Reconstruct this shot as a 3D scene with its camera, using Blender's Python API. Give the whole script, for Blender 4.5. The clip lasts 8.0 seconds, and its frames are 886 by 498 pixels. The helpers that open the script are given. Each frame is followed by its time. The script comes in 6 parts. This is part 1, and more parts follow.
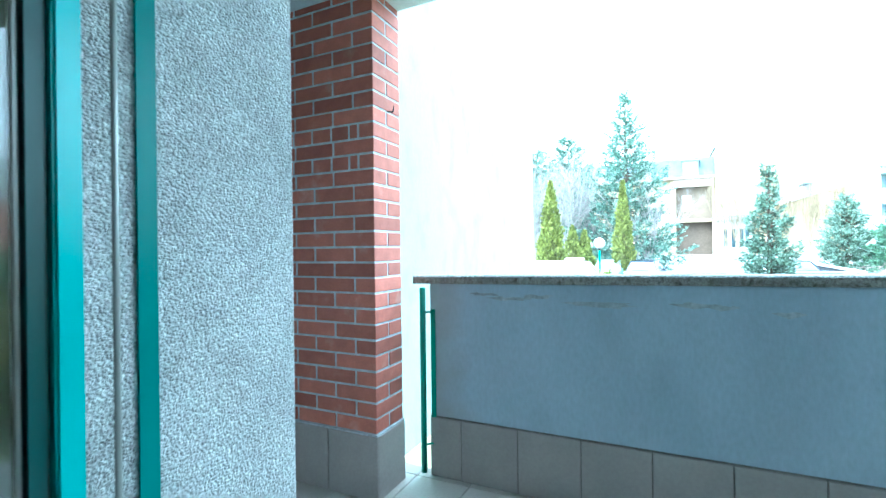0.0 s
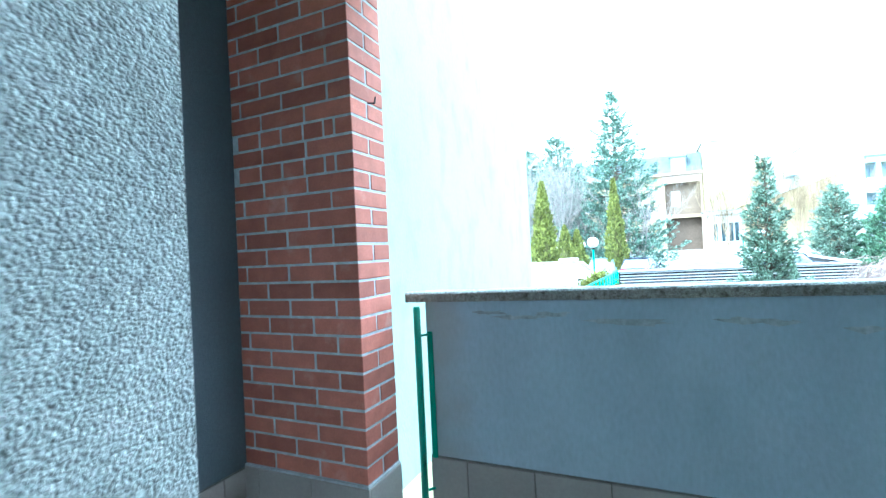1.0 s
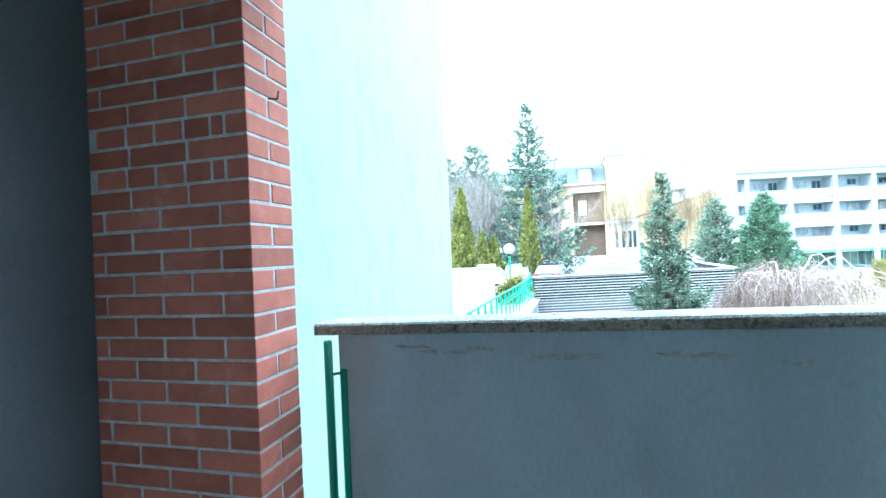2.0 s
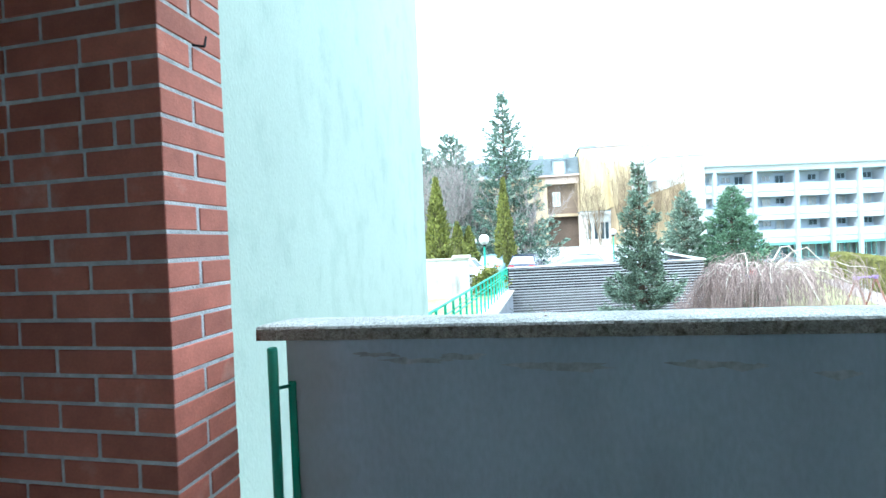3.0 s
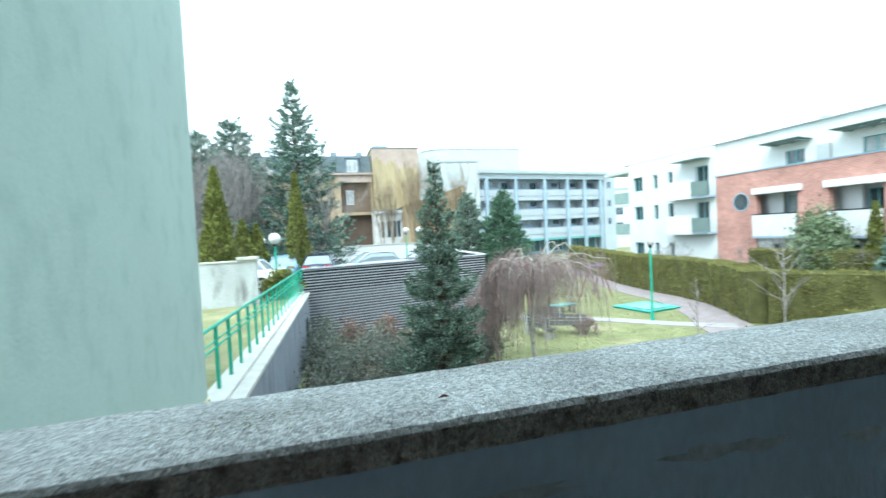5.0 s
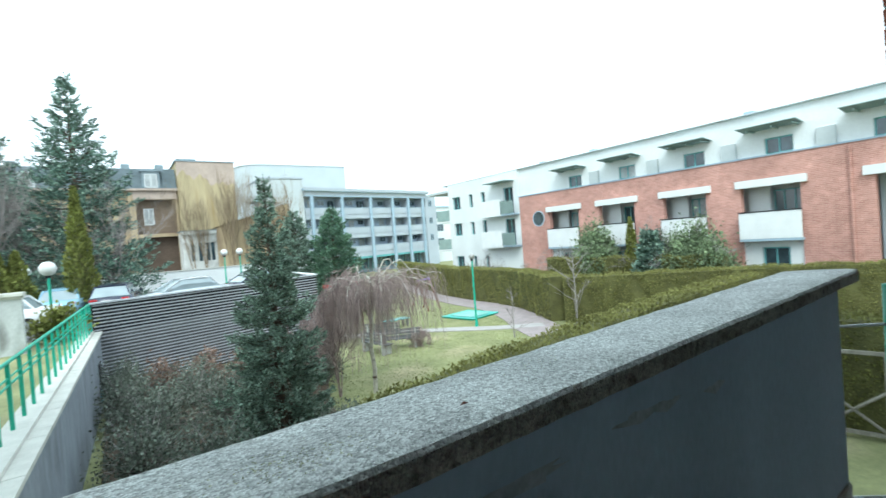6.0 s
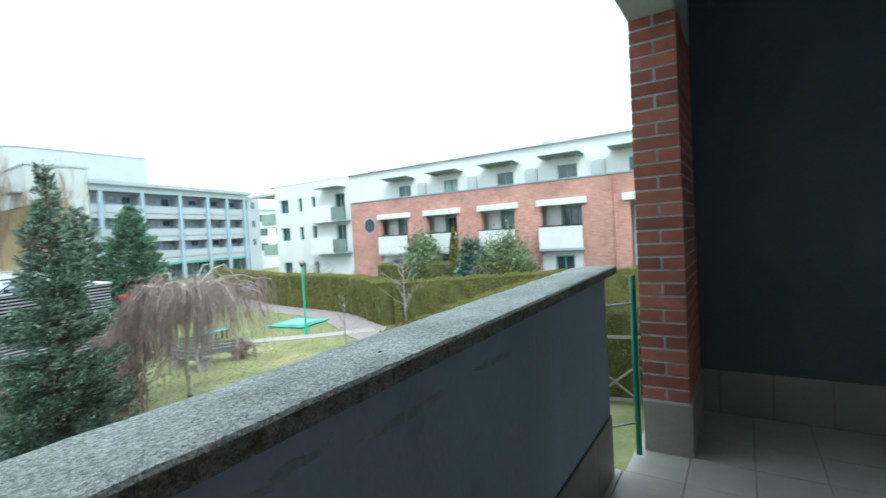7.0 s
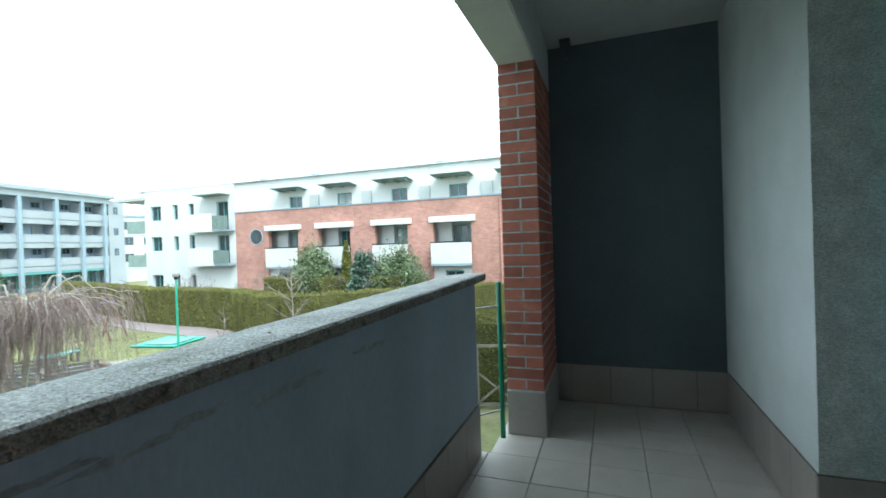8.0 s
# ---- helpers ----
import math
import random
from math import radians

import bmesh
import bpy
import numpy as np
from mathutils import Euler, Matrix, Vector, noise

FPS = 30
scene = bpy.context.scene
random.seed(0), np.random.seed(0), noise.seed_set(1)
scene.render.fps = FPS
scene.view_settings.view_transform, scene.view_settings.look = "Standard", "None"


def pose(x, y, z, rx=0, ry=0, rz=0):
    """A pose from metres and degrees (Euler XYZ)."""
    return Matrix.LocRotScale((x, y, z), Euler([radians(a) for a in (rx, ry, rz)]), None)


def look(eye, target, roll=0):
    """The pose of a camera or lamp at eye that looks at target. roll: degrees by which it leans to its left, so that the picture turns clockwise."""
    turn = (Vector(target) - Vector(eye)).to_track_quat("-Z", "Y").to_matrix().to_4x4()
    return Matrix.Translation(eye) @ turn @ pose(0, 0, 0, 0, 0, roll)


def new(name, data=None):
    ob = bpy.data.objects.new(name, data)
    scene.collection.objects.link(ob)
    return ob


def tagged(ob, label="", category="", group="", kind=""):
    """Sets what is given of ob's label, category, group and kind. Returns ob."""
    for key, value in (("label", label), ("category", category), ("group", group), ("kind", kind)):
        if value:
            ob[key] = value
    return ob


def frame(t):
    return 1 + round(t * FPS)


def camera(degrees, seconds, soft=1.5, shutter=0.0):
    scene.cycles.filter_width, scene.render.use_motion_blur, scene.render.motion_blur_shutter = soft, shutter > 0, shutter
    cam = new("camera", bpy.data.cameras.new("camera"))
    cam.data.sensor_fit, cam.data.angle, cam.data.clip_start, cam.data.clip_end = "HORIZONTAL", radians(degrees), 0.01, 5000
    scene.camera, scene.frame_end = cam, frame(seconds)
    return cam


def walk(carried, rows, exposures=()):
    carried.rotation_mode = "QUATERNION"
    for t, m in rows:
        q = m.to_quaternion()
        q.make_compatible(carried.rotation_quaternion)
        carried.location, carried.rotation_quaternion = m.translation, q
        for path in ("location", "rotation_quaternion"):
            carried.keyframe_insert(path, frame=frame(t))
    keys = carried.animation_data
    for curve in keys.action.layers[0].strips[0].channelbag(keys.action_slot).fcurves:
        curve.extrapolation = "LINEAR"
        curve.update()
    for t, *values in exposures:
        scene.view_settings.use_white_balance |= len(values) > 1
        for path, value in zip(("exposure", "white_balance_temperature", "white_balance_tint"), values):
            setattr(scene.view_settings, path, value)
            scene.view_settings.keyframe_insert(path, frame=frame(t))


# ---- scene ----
cam = camera(88.0, 8.0, shutter=0.3)
PATH = [
    (0, (0.399, 0.381, 1.223), (-0.462, 2.187, 1.224), -0.7),
    (0.5, (0.33, 0.519, 1.246), (-0.489, 2.343, 1.247), -1.7),
    (1, (0.235, 0.685, 1.26), (-0.592, 2.506, 1.278), -2.8),
    (1.5, (0.183, 0.816, 1.321), (-0.503, 2.695, 1.335), -2.4),
    (1.7, (0.163, 0.856, 1.341), (-0.425, 2.768, 1.369), -2.5),
    (3, (0.076, 1.218, 1.335), (-0.313, 3.18, 1.308), -2.3),
    (3.5, (0.061, 1.367, 1.332), (-0.241, 3.344, 1.302), -1.7),
    (4, (0.037, 1.533, 1.339), (-0.165, 3.522, 1.291), -2.5),
    (4.5, (-0.016, 1.74, 1.365), (0.049, 3.739, 1.316), -2.8),
    (5, (-0.047, 2.006, 1.337), (0.441, 3.945, 1.264), -2.8),
    (5.2, (-0.075, 2.062, 1.337), (0.592, 3.946, 1.263), -2.5),
    (6.3, (-0.436, 2.043, 1.374), (0.873, 3.553, 1.307), -4.2),
    (6.5, (-0.49, 2.023, 1.364), (0.92, 3.439, 1.271), -3.2),
    (7, (-0.649, 1.971, 1.349), (1.023, 3.067, 1.286), -3.2),
    (7.5, (-0.774, 1.899, 1.336), (1.032, 2.758, 1.32), -2.9),
    (8, (-0.855, 1.809, 1.313), (1.024, 2.493, 1.295), -1.9),
]
walk(cam, [(t, look(e, g, r)) for t, e, g, r in PATH],
     [(0.0, 3.5, 4720, -12), (1.0, 3.25, 4820, -8), (2.0, 2.8, 5130, -3), (3.5, 2.2, 5560, 1), (4.5, 1.75, 5600, -2),
      (5.2, 1.35, 5580, -4), (6.4, 1.1, 5820, -3), (7.0, 1.12, 5800, -3), (8.0, 1.35, 5800, -3)])

# ---- world and sun: a bright overcast afternoon ----
world = bpy.data.worlds.new("overcast_sky")
scene.world = world
world.use_nodes = True
wn, wl = world.node_tree.nodes, world.node_tree.links
wn.clear()
sky = wn.new("ShaderNodeTexSky")
sky.sky_type, sky.sun_disc = "NISHITA", False
sky.sun_elevation, sky.sun_rotation = radians(49), radians(220)
cloud = wn.new("ShaderNodeRGB")
cloud.outputs[0].default_value = (9.6, 10.0, 10.3, 1)
blend = wn.new("ShaderNodeMixRGB")
blend.inputs[0].default_value = 0.86
back = wn.new("ShaderNodeBackground")
back.inputs[1].default_value = 0.10
wout = wn.new("ShaderNodeOutputWorld")
wl.new(sky.outputs[0], blend.inputs[1])
wl.new(cloud.outputs[0], blend.inputs[2])
wl.new(blend.outputs[0], back.inputs[0])
wl.new(back.outputs[0], wout.inputs[0])
sun_data = bpy.data.lights.new("sun", "SUN")
sun_data.energy, sun_data.angle, sun_data.color = 1.4, radians(28), (1.0, 0.96, 0.9)
sun = new("sun", sun_data)
sun.matrix_world = look((-25, -30, 46), (0, 0, 0))

# ---- materials ----


def material(name, colour, rough=0.8, metal=0.0, vary=0.15, scale=6.0, fine=60.0, bump=0.0, bump_scale=80.0,
             random_tint=0.0, island_tint=0.0, stain=None, stain_at=0.55, stain_scale=1.5, spec=0.4, stretch=(1, 1, 1),
             cells=0.0, cell_vary=0.0):
    """A surface with coarse and fine variation, optional stains, and relief."""
    m = bpy.data.materials.new(name)
    m.use_nodes = True
    n, l = m.node_tree.nodes, m.node_tree.links
    bsdf = n["Principled BSDF"]
    bsdf.inputs["Roughness"].default_value = rough
    bsdf.inputs["Metallic"].default_value = metal
    bsdf.inputs["Specular IOR Level"].default_value = spec
    tc = n.new("ShaderNodeTexCoord")
    geo = n.new("ShaderNodeNewGeometry")
    mp = n.new("ShaderNodeMapping")
    mp.inputs["Scale"].default_value = stretch
    l.new(geo.outputs["Position"], mp.inputs["Vector"])

    def noise_tex(sc, detail=4.0):
        t = n.new("ShaderNodeTexNoise")
        t.inputs["Scale"].default_value = sc
        t.inputs["Detail"].default_value = detail
        l.new(mp.outputs["Vector"], t.inputs["Vector"])
        return t.outputs["Fac"]

    def gain(sock, lo, hi):
        r = n.new("ShaderNodeMapRange")
        r.inputs["From Min"].default_value, r.inputs["From Max"].default_value = 0.3, 0.7
        r.inputs["To Min"].default_value, r.inputs["To Max"].default_value = lo, hi
        l.new(sock, r.inputs["Value"])
        return r.outputs["Result"]

    def times(a, b):
        x = n.new("ShaderNodeMath")
        x.operation = "MULTIPLY"
        l.new(a, x.inputs[0])
        l.new(b, x.inputs[1])
        return x.outputs[0]

    val = times(gain(noise_tex(scale), 1 - vary, 1 + vary), gain(noise_tex(fine, 2.0), 1 - vary * 0.6, 1 + vary * 0.6))
    if random_tint:
        oi = n.new("ShaderNodeObjectInfo")
        r = n.new("ShaderNodeMapRange")
        r.inputs["To Min"].default_value, r.inputs["To Max"].default_value = 1 - random_tint, 1 + random_tint
        l.new(oi.outputs["Random"], r.inputs["Value"])
        val = times(val, r.outputs["Result"])
    if island_tint:
        r = n.new("ShaderNodeMapRange")
        r.inputs["To Min"].default_value, r.inputs["To Max"].default_value = 1 - island_tint, 1 + island_tint
        l.new(geo.outputs["Random Per Island"], r.inputs["Value"])
        val = times(val, r.outputs["Result"])
    grain = None
    if cells:
        # separate grains, each with its own tone and a rounded top; warped so that no lattice shows
        warp = n.new("ShaderNodeTexNoise")
        warp.inputs["Scale"].default_value = cells * 0.6
        l.new(mp.outputs["Vector"], warp.inputs["Vector"])
        shift = n.new("ShaderNodeVectorMath")
        shift.operation = "MULTIPLY_ADD"
        shift.inputs[1].default_value = (0.9 / cells,) * 3
        l.new(warp.outputs["Color"], shift.inputs[0])
        l.new(mp.outputs["Vector"], shift.inputs[2])
        grain = n.new("ShaderNodeTexVoronoi")
        grain.inputs["Scale"].default_value = cells
        l.new(shift.outputs[0], grain.inputs["Vector"])
        sep = n.new("ShaderNodeSeparateColor")
        l.new(grain.outputs["Color"], sep.inputs[0])
        r = n.new("ShaderNodeMapRange")
        r.inputs["To Min"].default_value, r.inputs["To Max"].default_value = 1 - cell_vary, 1 + cell_vary
        l.new(sep.outputs[0], r.inputs["Value"])
        val = times(val, r.outputs["Result"])
    base = n.new("ShaderNodeRGB")
    base.outputs[0].default_value = (*colour, 1)
    colour_out = base.outputs[0]
    if stain:
        mx = n.new("ShaderNodeMixRGB")
        mx.inputs[2].default_value = (*stain, 1)
        r = n.new("ShaderNodeMapRange")
        r.inputs["From Min"].default_value, r.inputs["From Max"].default_value = stain_at, stain_at + 0.18
        l.new(noise_tex(stain_scale, 6.0), r.inputs["Value"])
        l.new(r.outputs["Result"], mx.inputs[0])
        l.new(colour_out, mx.inputs[1])
        colour_out = mx.outputs[0]
    sc = n.new("ShaderNodeVectorMath")
    sc.operation = "SCALE"
    l.new(colour_out, sc.inputs[0])
    l.new(val, sc.inputs["Scale"])
    l.new(sc.outputs[0], bsdf.inputs["Base Color"])
    if bump:
        b = n.new("ShaderNodeBump")
        b.inputs["Strength"].default_value = 1.0
        b.inputs["Distance"].default_value = bump
        height = noise_tex(bump_scale, 5.0)
        if grain:
            mixed = n.new("ShaderNodeMath")
            mixed.operation = "SUBTRACT"
            l.new(height, mixed.inputs[0])
            l.new(grain.outputs["Distance"], mixed.inputs[1])
            height = mixed.outputs[0]
        l.new(height, b.inputs["Height"])
        l.new(b.outputs["Normal"], bsdf.inputs["Normal"])
    return m


def glass(name, tint=(0.9, 0.97, 0.95)):
    m = bpy.data.materials.new(name)
    m.use_nodes = True
    n, l = m.node_tree.nodes, m.node_tree.links
    bsdf = n["Principled BSDF"]
    bsdf.inputs["Base Color"].default_value = (*tint, 1)
    bsdf.inputs["Roughness"].default_value = 0.02
    bsdf.inputs["Transmission Weight"].default_value = 1.0
    bsdf.inputs["IOR"].default_value = 1.45
    return m


M_STUCCO = material("rough_cast_stucco", (0.74, 0.77, 0.76), 0.95, vary=0.14, scale=9, fine=150, bump=0.0036, bump_scale=190, cells=270, cell_vary=0.26,
                    stain=(0.52, 0.55, 0.55), stain_at=0.60, stain_scale=120)
M_WHITE_WALL = material("white_rendered_wall", (0.72, 0.77, 0.78), 0.92, vary=0.06, scale=3, fine=90, bump=0.003, bump_scale=160,
                        stain=(0.62, 0.64, 0.63), stain_at=0.62, stain_scale=1.1)
M_DARK_WALL = material("dark_grey_paint", (0.116, 0.140, 0.160), 0.8, vary=0.10, scale=2, fine=70, bump=0.0015, bump_scale=150)
M_CEILING = material("ceiling_render", (0.62, 0.64, 0.63), 0.9, vary=0.08, scale=3, fine=80, bump=0.002, bump_scale=120)
M_PARAPET = material("grey_parapet_paint", (0.43, 0.515, 0.60), 0.75, vary=0.09, scale=2.2, fine=60, bump=0.002, bump_scale=70,
                     stain=(0.38, 0.455, 0.525), stain_at=0.54, stain_scale=2.0, stretch=(1, 1, 0.5))


def end_dirt(m, x_at, reach, tint):
    """A ragged brownish dirt stain at the free end of the wall."""
    n, l = m.node_tree.nodes, m.node_tree.links
    bsdf = n["Principled BSDF"]
    geo, sep = n.new("ShaderNodeNewGeometry"), n.new("ShaderNodeSeparateXYZ")
    tex, add, ramp, mx = n.new("ShaderNodeTexNoise"), n.new("ShaderNodeMath"), n.new("ShaderNodeMapRange"), n.new("ShaderNodeMixRGB")
    tex.inputs["Scale"].default_value = 5.0
    add.operation = "MULTIPLY_ADD"
    add.inputs[1].default_value = 0.35
    ramp.inputs["From Min"].default_value, ramp.inputs["From Max"].default_value = x_at + reach, x_at
    ramp.inputs["To Max"].default_value = 0.75
    mx.inputs[2].default_value = (*tint, 1)
    l.new(geo.outputs["Position"], sep.inputs[0])
    l.new(geo.outputs["Position"], tex.inputs["Vector"])
    l.new(tex.outputs["Fac"], add.inputs[0])
    l.new(sep.outputs["X"], add.inputs[2])
    l.new(add.outputs[0], ramp.inputs["Value"])
    l.new(ramp.outputs["Result"], mx.inputs[0])
    l.new(bsdf.inputs["Base Color"].links[0].from_socket, mx.inputs[1])
    l.new(mx.outputs[0], bsdf.inputs["Base Color"])


end_dirt(M_PARAPET, -0.58, 0.28, (0.36, 0.345, 0.33))
M_PATCH = material("flaking_paint", (0.40, 0.43, 0.46), 0.9, vary=0.25, scale=14, fine=60, bump=0.004, bump_scale=60)
M_MINT = material("mint_green_render", (0.385, 0.478, 0.44), 0.92, vary=0.045, scale=1.2, fine=30, bump=0.003, bump_scale=60,
                  stain=(0.335, 0.425, 0.39), stain_at=0.52, stain_scale=5.0, stretch=(1, 1, 0.6))
M_PLINTH = material("pale_yellow_plinth", (0.62, 0.58, 0.36), 0.9, vary=0.1, scale=2, fine=50, bump=0.003, bump_scale=50)
M_COPING = material("weathered_washed_concrete", (0.53, 0.545, 0.535), 0.95, vary=0.18, scale=6, fine=130, bump=0.0016, bump_scale=320,
                    stain=(0.16, 0.16, 0.145), stain_at=0.60, stain_scale=90, cells=230, cell_vary=0.45)
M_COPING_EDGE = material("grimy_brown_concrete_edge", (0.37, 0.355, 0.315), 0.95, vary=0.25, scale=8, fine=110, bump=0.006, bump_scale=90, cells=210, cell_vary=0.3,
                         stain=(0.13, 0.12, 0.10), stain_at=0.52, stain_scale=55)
M_MOSS = material("yellow_green_moss", (0.40, 0.41, 0.29), 0.95, vary=0.3, scale=20, fine=90, island_tint=0.4)
M_BRICK = material("red_clay_brick", (0.46, 0.162, 0.118), 0.75, vary=0.13, scale=14, fine=120, bump=0.0009, bump_scale=160,
                   random_tint=0.24, stain=(0.47, 0.27, 0.22), stain_at=0.62, stain_scale=7)
M_MORTAR = material("grey_mortar", (0.53, 0.57, 0.60), 0.95, vary=0.22, scale=20, fine=150, bump=0.004, bump_scale=130)
M_TILE = material("beige_grey_tile", (0.50, 0.465, 0.425), 0.42, vary=0.07, scale=5, fine=80, random_tint=0.05, bump=0.0006, bump_scale=60,
                  stain=(0.42, 0.40, 0.375), stain_at=0.60, stain_scale=3)
M_BASE_TILE = material("brownish_grey_base_tile", (0.37, 0.335, 0.31), 0.45, vary=0.08, scale=4, fine=70, random_tint=0.05, bump=0.0006, bump_scale=60,
                       stain=(0.37, 0.335, 0.30), stain_at=0.58, stain_scale=3)
M_GROUT = material("dark_grout", (0.17, 0.163, 0.155), 0.95, vary=0.2, scale=20, fine=120)
M_GREEN = material("green_enamel", (0.02, 0.27, 0.17), 0.38, vary=0.10, scale=8, fine=60, spec=0.5)
M_GREEN_LIGHT = material("faded_green_enamel", (0.05, 0.40, 0.27), 0.45, vary=0.12, scale=6, fine=40)
M_TEAL = material("teal_door_paint", (0.02, 0.52, 0.50), 0.30, vary=0.03, scale=4, fine=40, spec=0.5)
# the door's teal darkened by half, shading put into the jamb colour
M_TEAL_SHADED = material("shaded_teal_jamb", (0.012, 0.27, 0.245), 0.35, vary=0.04, scale=4, fine=40, spec=0.5)
# much darker teal for the stile next to the glass
M_TEAL_DARK = material("dark_teal_door_strip", (0.006, 0.075, 0.07), 0.40, vary=0.05, scale=4, fine=40)
M_GASKET = material("grey_door_profile", (0.36, 0.375, 0.35), 0.35, metal=0.3, vary=0.05, scale=5, fine=40)
M_STEEL = material("galvanised_steel", (0.55, 0.58, 0.60), 0.35, metal=0.9, vary=0.1, scale=20, fine=90)
M_DARK_METAL = material("dark_iron", (0.03, 0.03, 0.035), 0.5, metal=0.6, vary=0.1)
M_GRASS_SOIL = material("lawn", (0.235, 0.245, 0.115), 0.95, vary=0.20, scale=0.9, fine=9, bump=0.012, bump_scale=25,
                        stain=(0.30, 0.27, 0.16), stain_at=0.53, stain_scale=0.45)
M_GRASS = material("grass_blades", (0.235, 0.255, 0.11), 0.9, vary=0.2, scale=0.6, fine=8, island_tint=0.25)
M_SOIL = material("brown_bed_soil", (0.09, 0.065, 0.045), 0.95, vary=0.3, scale=3, fine=20, bump=0.03, bump_scale=18)
M_PATH = material("pinkish_paved_path", (0.30, 0.255, 0.255), 0.9, vary=0.12, scale=2, fine=22, bump=0.004, bump_scale=30)
M_PATH_PALE = material("pale_concrete_path", (0.36, 0.34, 0.33), 0.9, vary=0.10, scale=2, fine=22)
M_ASPHALT = material("asphalt", (0.11, 0.11, 0.115), 0.9, vary=0.2, scale=1.5, fine=40, bump=0.004, bump_scale=60)
M_CONCRETE = material("stained_concrete", (0.42, 0.42, 0.40), 0.92, vary=0.15, scale=1.5, fine=30, bump=0.004, bump_scale=40,
                      stain=(0.20, 0.20, 0.185), stain_at=0.56, stain_scale=0.9)
M_GARDEN_WALL = material("pale_concrete_with_dark_drips", (0.45, 0.47, 0.47), 0.92, vary=0.15, scale=1.5, fine=30, bump=0.004, bump_scale=40,
                         stain=(0.20, 0.205, 0.20), stain_at=0.52, stain_scale=2.2, stretch=(1, 1, 0.35))
M_RETAIN = material("grey_rough_retaining_render", (0.25, 0.275, 0.31), 0.95, vary=0.20, scale=2.5, fine=26, bump=0.008, bump_scale=22,
                    stain=(0.17, 0.18, 0.20), stain_at=0.55, stain_scale=1.6, stretch=(1, 1, 0.3))
M_PALE_STONE = material("pale_stone_coping", (0.55, 0.54, 0.50), 0.9, vary=0.10, scale=3, fine=40, bump=0.003, bump_scale=40,
                        stain=(0.36, 0.36, 0.33), stain_at=0.60, stain_scale=1.8)
M_SLAT = material("grey_louvre_slat", (0.43, 0.45, 0.485), 0.5, metal=0.1, vary=0.08, scale=2, fine=20)
# near-black colour standing for shade in the slat gaps and the niche
M_GAP_SHADE = material("dark_gap_shade", (0.022, 0.023, 0.027), 0.9, vary=0.1)
M_BARK = material("brown_bark", (0.10, 0.075, 0.058), 0.95, vary=0.3, scale=12, fine=50, bump=0.01, bump_scale=30)
M_BIRCH = material("pale_birch_bark", (0.50, 0.47, 0.42), 0.9, vary=0.25, scale=7, fine=40, stain=(0.13, 0.11, 0.10), stain_at=0.58, stain_scale=6)
M_TWIG = material("reddish_hanging_twigs", (0.285, 0.22, 0.207), 0.9, vary=0.25, scale=3, fine=30, island_tint=0.35)
M_TWIG_GREY = material("grey_brown_twigs", (0.275, 0.25, 0.24), 0.9, vary=0.25, scale=3, fine=30, island_tint=0.25)
M_POPLAR = material("tan_brown_twigs", (0.23, 0.175, 0.115), 0.9, vary=0.25, scale=2, fine=20, island_tint=0.3)
M_SPRUCE = material("blue_green_spruce_needles", (0.145, 0.20, 0.155), 0.85, vary=0.3, scale=1.6, fine=22, island_tint=0.55)
M_TIPS = material("pale_young_needles", (0.23, 0.32, 0.25), 0.8, vary=0.25, scale=2, fine=20, island_tint=0.4)
M_TIPS_GREEN = material("fresh_green_young_needles", (0.15, 0.265, 0.155), 0.8, vary=0.25, scale=2, fine=20, island_tint=0.4)
M_FIR = material("dark_fir_needles", (0.12, 0.19, 0.15), 0.85, vary=0.3, scale=0.8, fine=12, island_tint=0.5)
M_PINE = material("fresh_green_pine_needles", (0.11, 0.19, 0.13), 0.8, vary=0.3, scale=0.8, fine=12, island_tint=0.45)
M_THUJA = material("yellow_green_thuja_foliage", (0.17, 0.185, 0.045), 0.85, vary=0.3, scale=1.3, fine=16, island_tint=0.45)
M_HEDGE = material("olive_hedge_foliage", (0.20, 0.198, 0.062), 0.85, vary=0.25, scale=0.9, fine=10, island_tint=0.25)
# dark colour puts the shade deep in the foliage into the core
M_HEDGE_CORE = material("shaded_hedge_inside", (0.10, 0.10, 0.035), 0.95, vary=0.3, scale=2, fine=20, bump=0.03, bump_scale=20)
M_SHRUB = material("grey_green_cotoneaster_leaves", (0.155, 0.18, 0.145), 0.85, vary=0.3, scale=1.5, fine=20, island_tint=0.5)
M_RUSTY = material("rust_brown_leaves", (0.222, 0.15, 0.117), 0.9, vary=0.3, scale=2, fine=20, island_tint=0.4)
M_BUSH = material("glossy_evergreen_leaves", (0.17, 0.225, 0.12), 0.7, vary=0.3, scale=1.5, fine=20, island_tint=0.5)
M_WHITE = material("white_facade_render", (0.68, 0.70, 0.70), 0.9, vary=0.05, scale=0.5, fine=10,
                   stain=(0.61, 0.63, 0.63), stain_at=0.60, stain_scale=0.3)
M_WHITE_PAINT = material("white_painted_trim", (0.70, 0.71, 0.71), 0.7, vary=0.04, scale=2, fine=20)
M_GREY_BLUE = material("blue_grey_column_paint", (0.33, 0.42, 0.50), 0.8, vary=0.07, scale=0.8, fine=12)
M_OFFICE = material("greyish_white_render", (0.40, 0.435, 0.48), 0.9, vary=0.06, scale=0.5, fine=9)
M_GREY_SLAT = material("weathered_grey_timber", (0.13, 0.13, 0.13), 0.9, vary=0.2, scale=6, fine=40)
M_FAR_GREY = material("pale_grey_render", (0.47, 0.505, 0.515), 0.9, vary=0.05, scale=0.3, fine=6)
